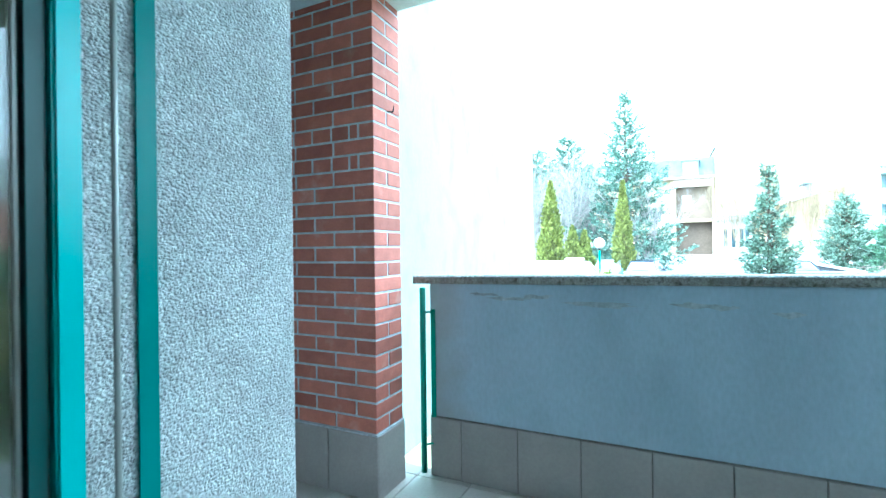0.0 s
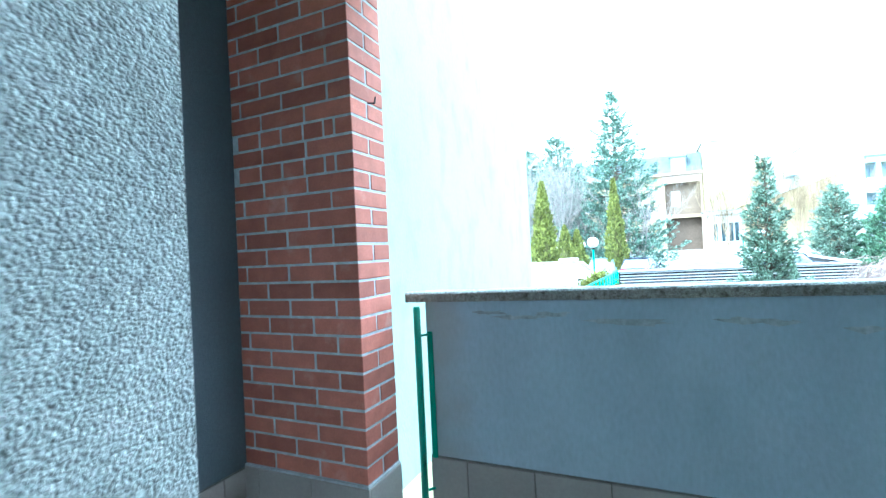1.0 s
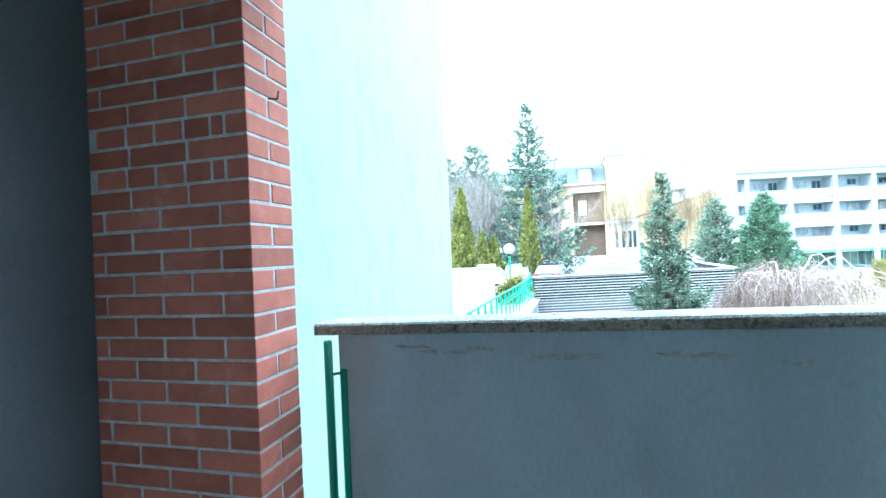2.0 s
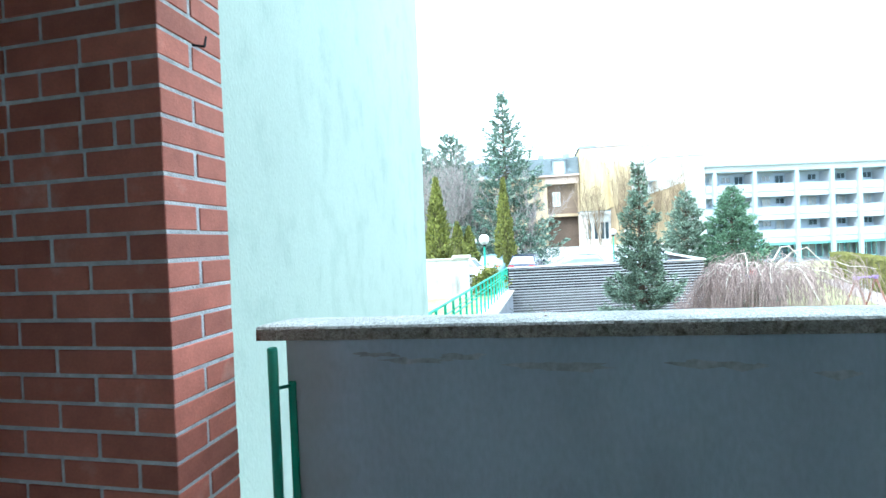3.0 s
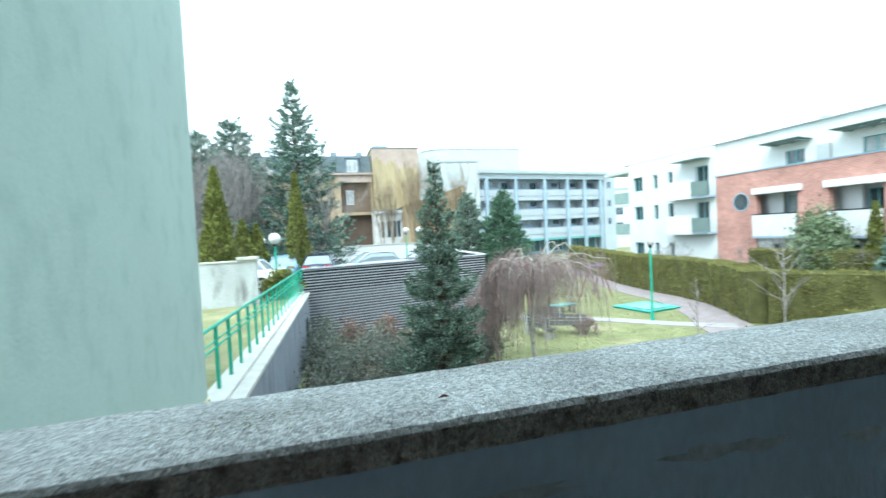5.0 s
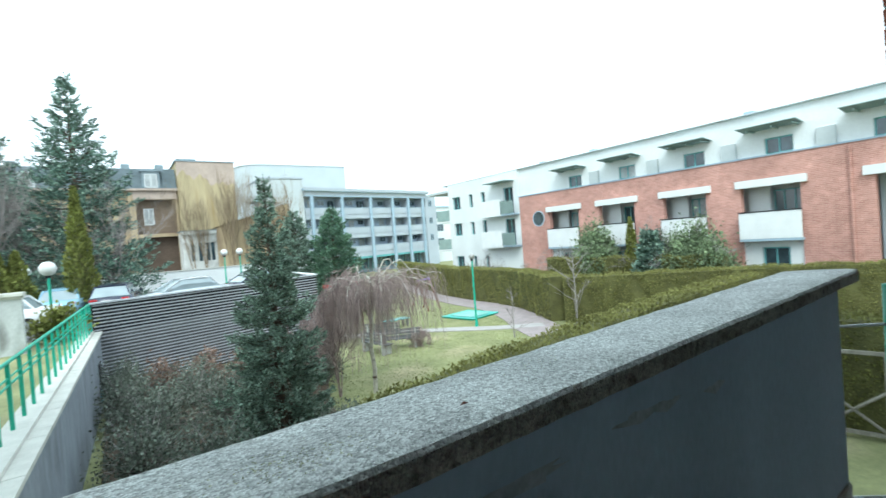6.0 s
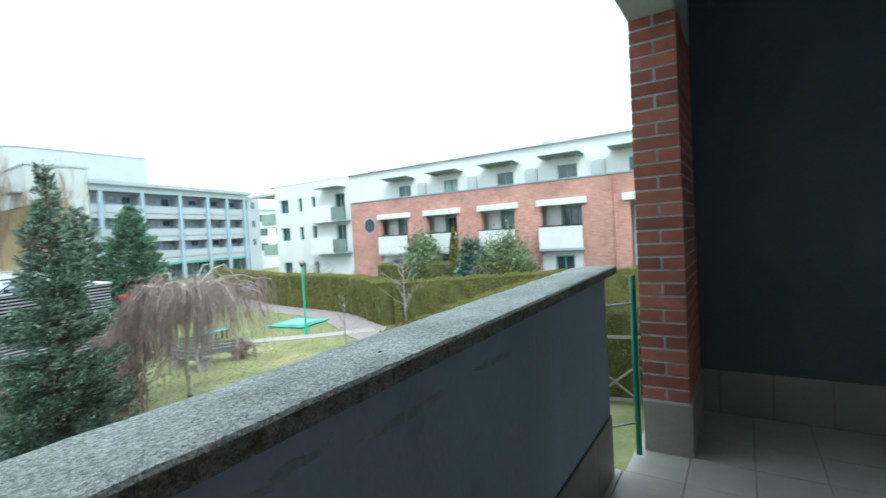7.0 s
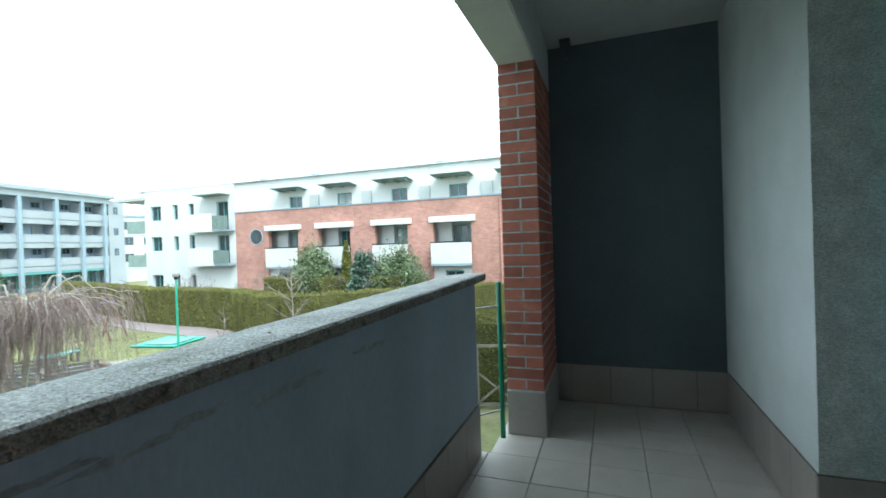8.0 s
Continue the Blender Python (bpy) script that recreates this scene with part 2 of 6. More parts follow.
M_RECESS = material("blue_grey_recess_wall", (0.36, 0.43, 0.52), 0.9, vary=0.10, scale=0.7, fine=10)
M_OCHRE = material("stained_ochre_plaster", (0.43, 0.34, 0.215), 0.95, vary=0.20, scale=0.5, fine=6, bump=0.01, bump_scale=8,
                   stain=(0.28, 0.21, 0.135), stain_at=0.52, stain_scale=1.2, stretch=(1, 1, 0.14))
M_OCHRE_PALE = material("yellow_cream_streaked_plaster", (0.43, 0.355, 0.215), 0.95, vary=0.18, scale=0.5, fine=6, bump=0.01, bump_scale=8,
                        stain=(0.33, 0.245, 0.12), stain_at=0.52, stain_scale=1.4, stretch=(1, 1, 0.10))
M_LOGGIA = material("mid_brown_plaster", (0.175, 0.13, 0.095), 0.95, vary=0.18, scale=0.6, fine=8)
M_BROWN_PLASTER = material("brown_plaster", (0.11, 0.08, 0.06), 0.95, vary=0.2, scale=0.5, fine=8)
M_PINK_PLASTER = material("pinkish_bare_render", (0.43, 0.345, 0.29), 0.95, vary=0.12, scale=0.5, fine=8)
M_PALE_OLD = material("peeling_white_plaster", (0.58, 0.58, 0.55), 0.95, vary=0.2, scale=0.9, fine=10, stain=(0.30, 0.28, 0.26), stain_at=0.55, stain_scale=0.8)
M_SLATE = material("blue_grey_slate", (0.21, 0.26, 0.285), 0.7, vary=0.15, scale=1.2, fine=14)
M_PANE = material("dark_window_pane", (0.05, 0.075, 0.09), 0.08, vary=0.35, scale=0.5, fine=2, spec=0.8)
M_CURTAIN = material("net_curtain_pane", (0.34, 0.36, 0.36), 0.35, vary=0.25, scale=1.4, fine=8, spec=0.6)
M_TEAL_FRAME = material("teal_window_frame", (0.14, 0.36, 0.37), 0.5, vary=0.08, scale=3, fine=20)
M_AWNING = material("grey_green_canopy", (0.24, 0.32, 0.31), 0.7, vary=0.12, scale=3, fine=16)
M_RAILGLASS = material("pale_green_rail_glass", (0.30, 0.40, 0.38), 0.12, vary=0.10, scale=1.5, fine=8, spec=0.7)
M_GLOBE = material("opal_lamp_globe", (0.72, 0.72, 0.70), 0.3, vary=0.05, scale=4, fine=30)
M_GLOBE_GREY = material("weathered_grey_lamp_globe", (0.33, 0.33, 0.315), 0.35, vary=0.08, scale=4, fine=30)
M_RUBBER = material("black_rubber", (0.02, 0.02, 0.02), 0.8, vary=0.1)
# pale base colour imitates the sky mirrored in the car windows
M_CARGLASS = material("sky_pale_car_glass", (0.26, 0.31, 0.33), 0.06, vary=0.1, scale=0.5, fine=2, spec=0.9)
M_WOOD = material("weathered_wood", (0.27, 0.245, 0.21), 0.85, vary=0.2, scale=6, fine=40, stretch=(1, 1, 0.2))
M_SWING_WOOD = material("red_brown_stained_timber", (0.22, 0.10, 0.075), 0.8, vary=0.2, scale=5, fine=30)
M_VIOLET = material("violet_plastic", (0.24, 0.16, 0.42), 0.4, vary=0.05)
M_REDCAP = material("red_plastic", (0.50, 0.05, 0.04), 0.4, vary=0.05)
M_BLUEBEAM = material("violet_blue_paint", (0.16, 0.17, 0.42), 0.45, vary=0.08)
M_TARP = material("turquoise_sandpit_cover", (0.10, 0.44, 0.38), 0.55, vary=0.12, scale=1.2, fine=12, bump=0.01, bump_scale=5)
M_TARP_PALE = material("faded_turquoise_sheet", (0.24, 0.47, 0.42), 0.6, vary=0.15, scale=2.0, fine=14)
M_ROOM = material("plain_room_paint", (0.55, 0.54, 0.52), 0.9, vary=0.04, scale=1, fine=30)
M_PANE_CLEAR = glass("door_glass")
M_LEAF = material("dry_brown_leaf", (0.16, 0.055, 0.035), 0.9, vary=0.2)


def far_brick():
    """Brickwork seen from far off: courses by a brick pattern with relief."""
    m = material("far_red_brickwork", (0.50, 0.265, 0.22), 0.9, vary=0.16, scale=0.5, fine=3.5)
    n, l = m.node_tree.nodes, m.node_tree.links
    bsdf = n["Principled BSDF"]
    geo = n.new("ShaderNodeNewGeometry")
    sep = n.new("ShaderNodeSeparateXYZ")
    com = n.new("ShaderNodeCombineXYZ")
    add = n.new("ShaderNodeMath")
    l.new(geo.outputs["Position"], sep.inputs[0])
    l.new(sep.outputs["X"], add.inputs[0])
    l.new(sep.outputs["Y"], add.inputs[1])
    l.new(add.outputs[0], com.inputs["X"])
    l.new(sep.outputs["Z"], com.inputs["Y"])
    br = n.new("ShaderNodeTexBrick")
    br.inputs["Scale"].default_value = 1.0
    br.inputs["Brick Width"].default_value, br.inputs["Row Height"].default_value = 0.26, 0.078
    br.inputs["Mortar Size"].default_value = 0.009
    br.inputs["Color1"].default_value = (1.0, 1.0, 1.0, 1)
    br.inputs["Color2"].default_value = (0.80, 0.76, 0.74, 1)
    br.inputs["Mortar"].default_value = (1.15, 1.35, 1.4, 1)
    l.new(com.outputs[0], br.inputs["Vector"])
    mul = n.new("ShaderNodeMixRGB")
    mul.blend_type = "MULTIPLY"
    mul.inputs[0].default_value = 1.0
    src = bsdf.inputs["Base Color"].links[0].from_socket
    l.new(src, mul.inputs[1])
    l.new(br.outputs["Color"], mul.inputs[2])
    l.new(mul.outputs[0], bsdf.inputs["Base Color"])
    return m


M_FAR_BRICK = far_brick()

# ---- building helpers ----


def mesh_from(name, bm, mat, smooth=False):
    me = bpy.data.meshes.new(name)
    bm.to_mesh(me)
    bm.free()
    me.materials.append(mat)
    if smooth:
        me.shade_smooth()
    return me


def raw_mesh(name, verts, faces, mat):
    me = bpy.data.meshes.new(name)
    me.from_pydata([tuple(v) for v in verts], [], [tuple(f) for f in faces])
    me.materials.append(mat)
    return me


def part(name, bm, mat, parent, label="", smooth=False):
    ob = new(name, bm if isinstance(bm, bpy.types.Mesh) else mesh_from(name, bm, mat, smooth))
    ob.parent = parent
    if label:
        ob["label"] = label
    return ob


def thing(name, label, category, m=None, group="", kind=""):
    ob = new(name)
    ob.empty_display_size = 0.2
    if m is not None:
        ob.matrix_basis = m
    return tagged(ob, label, category, group, kind)


def solid(name, bm, mat, label, category, m=None, group="", kind="", smooth=False):
    ob = new(name, bm if isinstance(bm, bpy.types.Mesh) else mesh_from(name, bm, mat, smooth))
    if m is not None:
        ob.matrix_basis = m
    return tagged(ob, label, category, group, kind)


def add_box(bm, x0, x1, y0, y1, z0, z1, bevel=0.0):
    made = bmesh.ops.create_cube(bm, size=1.0)
    vs = made["verts"]
    bmesh.ops.scale(bm, vec=(x1 - x0, y1 - y0, z1 - z0), verts=vs)
    bmesh.ops.translate(bm, vec=((x0 + x1) / 2, (y0 + y1) / 2, (z0 + z1) / 2), verts=vs)
    if bevel:
        es = list({e for v in vs for e in v.link_edges})
        bmesh.ops.bevel(bm, geom=es, offset=bevel, segments=2, affect="EDGES")
    return bm


def box(x0, x1, y0, y1, z0, z1, bevel=0.0):
    return add_box(bmesh.new(), x0, x1, y0, y1, z0, z1, bevel)


def add_tube(bm, a, b, r0, r1=None, n=8):
    a, b = Vector(a), Vector(b)
    r1 = r0 if r1 is None else r1
    made = bmesh.ops.create_cone(bm, cap_ends=True, segments=n, radius1=r0, radius2=max(r1, 1e-4), depth=(b - a).length)
    m = Matrix.Translation((a + b) / 2) @ (b - a).to_track_quat("Z", "Y").to_matrix().to_4x4()
    bmesh.ops.transform(bm, matrix=m, verts=made["verts"])
    return bm


def tube(a, b, r0, r1=None, n=8):
    return add_tube(bmesh.new(), a, b, r0, r1, n)


def add_ball(bm, c, r, squash=1.0, n=16):
    made = bmesh.ops.create_uvsphere(bm, u_segments=n, v_segments=n // 2, radius=r)
    bmesh.ops.transform(bm, matrix=Matrix.Translation(c) @ Matrix.Diagonal((1, 1, squash, 1)), verts=made["verts"])
    return bm


def sheet(points, z, mat, name):
    """A flat polygon at height z."""
    bm = bmesh.new()
    bm.faces.new([bm.verts.new((x, y, z)) for x, y in points])
    bmesh.ops.triangulate(bm, faces=bm.faces[:])
    return mesh_from(name, bm, mat)


def prism(points, z0, z1):
    bm = bmesh.new()
    low = [bm.verts.new((x, y, z0)) for x, y in points]
    top = [bm.verts.new((x, y, z1)) for x, y in points]
    bm.faces.new(top)
    bm.faces.new(low[::-1])
    for i in range(len(points)):
        j = (i + 1) % len(points)
        bm.faces.new((low[i], low[j], top[j], top[i]))
    bmesh.ops.recalc_face_normals(bm, faces=bm.faces[:])
    return bm


def holed_wall(u0, u1, z0, z1, holes, depth):
    """A wall from u0 to u1 with its face at y = 0 and rectangular openings that go through its depth."""
    us = sorted({u0, u1, *(h[0] for h in holes), *(h[1] for h in holes)})
    zs = sorted({z0, z1, *(h[2] for h in holes), *(h[3] for h in holes)})
    bm = bmesh.new()

    def solid_at(i, j):
        if not (0 <= i < len(us) - 1 and 0 <= j < len(zs) - 1):
            return False
        u, z = (us[i] + us[i + 1]) / 2, (zs[j] + zs[j + 1]) / 2
        return not any(h[0] < u < h[1] and h[2] < z < h[3] for h in holes)

    def quad(*p):
        bm.faces.new([bm.verts.new(q) for q in p])

    for i in range(len(us) - 1):
        for j in range(len(zs) - 1):
            if not solid_at(i, j):
                continue
            a, b, c, d = us[i], us[i + 1], zs[j], zs[j + 1]
            quad((a, 0, c), (b, 0, c), (b, 0, d), (a, 0, d))
            quad((b, depth, c), (a, depth, c), (a, depth, d), (b, depth, d))
            if not solid_at(i - 1, j):
                quad((a, depth, c), (a, 0, c), (a, 0, d), (a, depth, d))
            if not solid_at(i + 1, j):
                quad((b, 0, c), (b, depth, c), (b, depth, d), (b, 0, d))
            if not solid_at(i, j - 1):
                quad((a, depth, c), (b, depth, c), (b, 0, c), (a, 0, c))
            if not solid_at(i, j + 1):
                quad((a, 0, d), (b, 0, d), (b, depth, d), (a, depth, d))
    bmesh.ops.remove_doubles(bm, verts=bm.verts[:], dist=0.0005)
    return bm


def window_part(parent, u0, u1, z0, z1, y, frame_mat, pane_mat, bars=1, name="window"):
    """A framed window with its panes, its face at depth y."""
    w = 0.06
    step = (u1 - u0) / (bars + 1)
    lights = [(u0 + step * k + (w if k == 0 else w / 2), u0 + step * (k + 1) - (w if k == bars else w / 2), z0 + w, z1 - w) for k in range(bars + 1)]
    bm = holed_wall(u0, u1, z0, z1, lights, 0.07)
    bmesh.ops.translate(bm, vec=(0, y, 0), verts=bm.verts[:])
    win = part(name, bm, frame_mat, parent)
    for k in range(bars + 1):
        part("pane", box(u0 + step * k + w / 2, u0 + step * (k + 1) - w / 2, y + 0.03, y + 0.045, z0 + w / 2, z1 - w / 2), pane_mat, win)
    return win

def leaf_quads(points, ups, size, rng, wide=0.5, jitter=0.6):
    """Small pointed sprays (two triangles each) at the points, along the directions ups."""
    P, U = np.asarray(points, float), np.asarray(ups, float)
    n = len(P)
    U = U + rng.normal(0, jitter, (n, 3))
    U /= np.linalg.norm(U, axis=1)[:, None] + 1e-9
    S = np.cross(U, rng.normal(0, 1, (n, 3)))
    S /= np.linalg.norm(S, axis=1)[:, None] + 1e-9
    s = size * rng.uniform(0.6, 1.35, n)[:, None]
    a, c = P - U * s * 0.3, P + U * s
    b, d = P + U * s * 0.3 + S * s * wide, P + U * s * 0.3 - S * s * wide
    V = np.stack((a, b, c, d), 1).reshape(-1, 3)
    F = np.arange(4 * n).reshape(-1, 4)
    return V, F


def quads_mesh(name, V, F, mat):
    me = bpy.data.meshes.new(name)
    me.from_pydata(V.tolist(), [], F.tolist())
    me.materials.append(mat)
    return me


# ---- the loggia: fitted places ----
X_LEFT, X_RIGHT = -1.54, 3.02          # end walls
Y_WALL, Y_IN, Y_OUT = 1.02, 2.25, 2.50  # house wall, pillars
BX, RX = -0.86, 2.25                    # free ends of the pillars
Z_BASE, Z_BEAM, Z_CEIL = 0.31, 2.54, 2.89
DOOR_L, DOOR_R, Y_FRAME = -0.19, 1.45, 0.757
HINGE_X, Y_WALL_L = -0.206, 1.0         # the hinge side of the door, and the stucco corner beside it

P_END = 1.87   # the slab steps back beyond the parapet's end
solid("floor", prism([(X_LEFT - 0.3, Y_FRAME - 0.1), (X_RIGHT + 0.3, Y_FRAME - 0.1), (X_RIGHT + 0.3, 2.55), (P_END + 0.05, 2.55), (P_END, 2.66), (X_LEFT - 0.3, 2.66)], -0.24, -0.012), M_GROUT, "grey concrete balcony slab under the tiles", "floor", kind="structure")
FLOOR = bpy.data.objects["floor"]
# house wall on both sides of the door
wl_ob = thing("wall_house", "white rough-cast house wall with a door opening", "wall", kind="structure")
part("wall_left", box(X_LEFT - 0.3, DOOR_L, Y_FRAME - 0.1, Y_WALL_L, -0.01, Z_CEIL), M_STUCCO, wl_ob)
wr_ob = part("wall_right", box(DOOR_R, X_RIGHT + 0.3, Y_FRAME - 0.1, Y_WALL, -0.01, Z_CEIL), M_WHITE_WALL, wl_ob)
wr_ob.data.materials.append(M_STUCCO)
for f in wr_ob.data.polygons:
    f.material_index = 1 if f.normal.x < -0.5 else 0      # the reveal is rough-cast
part("door_head", box(DOOR_L, DOOR_R, Y_FRAME - 0.1, Y_WALL, 2.45, Z_CEIL), M_WHITE_WALL, wl_ob)
solid("wall_end_left", box(X_LEFT - 0.3, X_LEFT, Y_WALL_L + 0.001, Y_OUT, -0.01, Z_CEIL), M_DARK_WALL, "dark grey painted end wall of the loggia", "wall", kind="structure")
solid("wall_end_right", box(X_RIGHT, X_RIGHT + 0.3, Y_WALL + 0.001, Y_OUT, -0.01, Z_CEIL), M_DARK_WALL, "dark grey painted end wall of the loggia", "wall", kind="structure")
solid("ceiling", box(X_LEFT - 0.3, X_RIGHT + 0.3, Y_FRAME - 0.1, Y_OUT, Z_CEIL, Z_CEIL + 0.25), M_CEILING, "pale rendered loggia ceiling", "ceiling", kind="structure")
bm = box(X_LEFT, X_RIGHT, Y_IN - 0.004, Y_OUT + 0.004, Z_BEAM, Z_CEIL - 0.002, 0.008)
for v in bm.verts:
    if v.co.z < 2.6:
        v.co.z -= 0.045 * (X_RIGHT - v.co.x) / (X_RIGHT - X_LEFT) + 0.005
solid("beam", bm, M_CEILING, "pale rendered beam over the pillars", "beam", kind="structure")
# unseen block above to stop sky light, storey below, room behind the door
solid("wall_upper", box(X_LEFT - 0.3, 14, -4, Y_OUT, Z_CEIL + 0.251, 9.0), M_WHITE_WALL, "unseen white block above the loggia, added to stop sky light", "wall", kind="structure")
solid("wall_lower", box(X_LEFT - 0.3, 14, -4, Y_OUT - 0.02, -3.3, -0.245), M_WHITE_WALL, "white rendered lower storey of the house", "wall", kind="structure")
solid("wall_side", box(X_RIGHT + 0.301, 14, -4, Y_OUT - 0.01, -0.244, Z_CEIL + 0.25), M_WHITE_WALL, "white rendered house wall beside the loggia", "wall", kind="structure")
room = thing("wall_room", "plain painted walls of the room behind the door", "wall", kind="structure")
for nm, b in (("wall_back", (-2.2, 3.3, -4.1, -4.0, 0, 2.6)), ("wall_side_left", (-2.3, -2.2, -4.1, 0.58, 0, 2.6)), ("wall_side_right", (3.24, 3.34, -4.1, 0.58, 0, 2.6)),
              ("floor_inside", (-2.2, 3.24, -4.0, 0.585, -0.1, -0.002)), ("ceiling_inside", (-2.2, 3.24, -4.0, 0.585, 2.6, 2.7))):
    part(nm, box(*b), M_ROOM, room)

# parapet: wall, coping, flaked paint
P0, P1 = -0.742, 1.87
par = thing("parapet", "grey painted parapet wall with flaking paint below the coping", "parapet", kind="structure")
RISE = lambda x: 0.036 * (x - P0) / (P1 - P0)   # the parapet's top climbs slightly towards the far end
bm = box(P0, P1, 2.60, 2.735, -0.24, 1.035, 0.004)
for v in bm.verts:
    if v.co.z > 0.9:
        v.co.z += RISE(v.co.x)
part("parapet_wall", bm, M_PARAPET, par)
rng = random.Random(4)
for cx, cz, w in ((-0.42, 0.985, 0.09), (-0.30, 0.965, 0.12), (-0.15, 0.975, 0.10), (0.06, 0.95, 0.10), (0.17, 0.945, 0.13), (0.52, 0.955, 0.10), (0.62, 0.95, 0.07), (0.85, 0.93, 0.06)):
    pts = [(cx + w * math.cos(a) * rng.uniform(0.5, 1.1), cz + RISE(cx) + 0.11 * w * math.sin(a) * rng.uniform(0.2, 1.4)) for a in (k * math.tau / 18 for k in range(18))]
    bm = bmesh.new()
    mid = bm.verts.new((cx, 2.5975, cz))
    rim = [bm.verts.new((px, 2.5992, pz)) for px, pz in pts]
    for k in range(18):
        bm.faces.new((mid, rim[k], rim[(k + 1) % 18]))
    bmesh.ops.recalc_face_normals(bm, faces=bm.faces[:])
    part("paint_flake", bm, M_PATCH, par)
bm = bmesh.new()
# coping with slightly broken edges
nx = 120
prof = ((2.572, 1.038), (2.572, 1.074), (2.577, 1.082), (2.61, 1.086), (2.72, 1.080), (2.822, 1.071), (2.83, 1.062), (2.83, 1.025))
rows_c = []
for i in range(nx + 1):
    x = -0.83 + (2.03 + 0.83) * i / nx
    rows_c.append([bm.verts.new((x, y + 0.002 * noise.noise((x * 9, y * 7, 1.0)), z + RISE(x) + 0.0025 * noise.noise((x * 14, y * 30, 5.0)))) for y, z in prof])
for a, b in zip(rows_c, rows_c[1:]):
    for k in range(len(prof)):
        j = (k + 1) % len(prof)
        bm.faces.new((a[k], a[j], b[j], b[k]))
bm.faces.new(rows_c[0][::-1])
bm.faces.new(rows_c[-1])
bmesh.ops.recalc_face_normals(bm, faces=bm.faces[:])
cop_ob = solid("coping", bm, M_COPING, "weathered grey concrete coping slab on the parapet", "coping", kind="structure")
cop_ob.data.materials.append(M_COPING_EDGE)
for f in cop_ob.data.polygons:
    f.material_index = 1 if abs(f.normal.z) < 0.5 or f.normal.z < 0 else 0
bm = bmesh.new()
leaf_pts = [bm.verts.new(p) for p in ((0.094, 2.643, 1.099), (0.102, 2.639, 1.102), (0.114, 2.644, 1.099), (0.105, 2.648, 1.102))]
bm.faces.new(leaf_pts)
bmesh.ops.solidify(bm, geom=bm.faces[:], thickness=0.002)
solid("dry_leaf", bm, M_LEAF, "small dry brown leaf on the concrete coping", "leaf")

mrng = random.Random(8)
bm = bmesh.new()
for cx, cy, n, sx, sy in ((-0.19, 2.68, 150, 0.05, 0.030), (-0.12, 2.65, 60, 0.04, 0.03), (0.35, 2.72, 40, 0.05, 0.03), (-0.6, 2.70, 50, 0.06, 0.03)):
    for k in range(n):
        px, py, rad = mrng.gauss(cx, sx), min(max(mrng.gauss(cy, sy), 2.615), 2.80), mrng.uniform(0.0006, 0.0020)
        pz = 1.0885 - 0.06 * (py - 2.61) + RISE(px)
        ring = [(px + rad * mrng.uniform(0.5, 1.3) * math.cos(q), py + rad * mrng.uniform(0.5, 1.3) * math.sin(q)) for q in (0, 1.05, 2.1, 3.14, 4.2, 5.2)]
        top = bm.verts.new((px, py, pz + 0.0006))
        rim = [bm.verts.new((x, y, pz - 0.001)) for x, y in ring]
        for q in range(6):
            bm.faces.new((top, rim[q], rim[(q + 1) % 6]))
solid("moss", bm, M_MOSS, "thin yellow-green moss on the concrete coping", "moss", kind="stuff")


def gap_rail(px, wall_x, side, py):
    """Green post in the gap between parapet and pillar, held by pins on a flat bar."""
    rail = thing("gap_railing", "green enamelled steel post with pins beside the parapet end", "railing", group="gap railings")
    top = 1.012 if side > 0 else 1.052
    part("post", tube((px, py, 0.03), (px, py, top), 0.0165, n=16), M_GREEN, rail, smooth=True)
    part("post_cap", tube((px, py, top), (px, py, top + 0.007), 0.0172, 0.014, n=16), M_GREEN_LIGHT, rail)
    if side > 0:
        part("flat_bar", box(wall_x + 0.008, wall_x + 0.034, 2.591, 2.599, 0.16, 0.90, 0.002), M_GREEN, rail)
    else:
        part("flat_bar", box(wall_x, wall_x + 0.008, 2.615, 2.655, 0.16, 0.90, 0.002), M_GREEN, rail)
    for z in ((0.885, 0.175) if side > 0 else (0.90, 0.215)):
        part("pin", tube((px, py, z), (wall_x + 0.015 if side > 0 else wall_x + 0.006, 2.594 if side > 0 else 2.70, z), 0.006, n=10), M_GREEN if side > 0 else M_STEEL, rail)
    return rail


gap_rail(-0.763, P0, 1, 2.555)
gap_rail(2.10, P1, -1, 2.505)

# small bracket at the ceiling, and the hook in the brickwork
br = thing("ceiling_bracket", "small dark metal bracket under the loggia ceiling", "bracket")
part("plate", box(2.86, 2.98, 2.06, 2.14, Z_CEIL - 0.02, Z_CEIL), M_DARK_WALL, br)
part("arm", tube((2.92, 2.10, Z_CEIL - 0.02), (2.92, 2.10, Z_CEIL - 0.15), 0.018), M_DARK_WALL, br)
hk = thing("wall_hook", "bent dark iron hook in a brick joint", "hook")
part("shank", tube((BX - 0.012, 2.375, 1.93), (BX + 0.020, 2.402, 1.932), 0.0035), M_DARK_METAL, hk)
part("tip", tube((BX + 0.020, 2.402, 1.932), (BX + 0.022, 2.408, 1.962), 0.0035, 0.003), M_DARK_METAL, hk)

# the open glazed door, hinged at the reveal
door = thing("door_1", "open glazed balcony door with a teal frame", "door", kind="structure")
part("jamb", box(HINGE_X - 0.002, HINGE_X + 0.02, 0.731, Y_FRAME - 0.001, 0.0, 2.449), M_TEAL_SHADED, door)
part("rebate", box(HINGE_X, HINGE_X + 0.012, 0.676, 0.729, 0.0, 2.449, 0.003), M_GASKET, door)
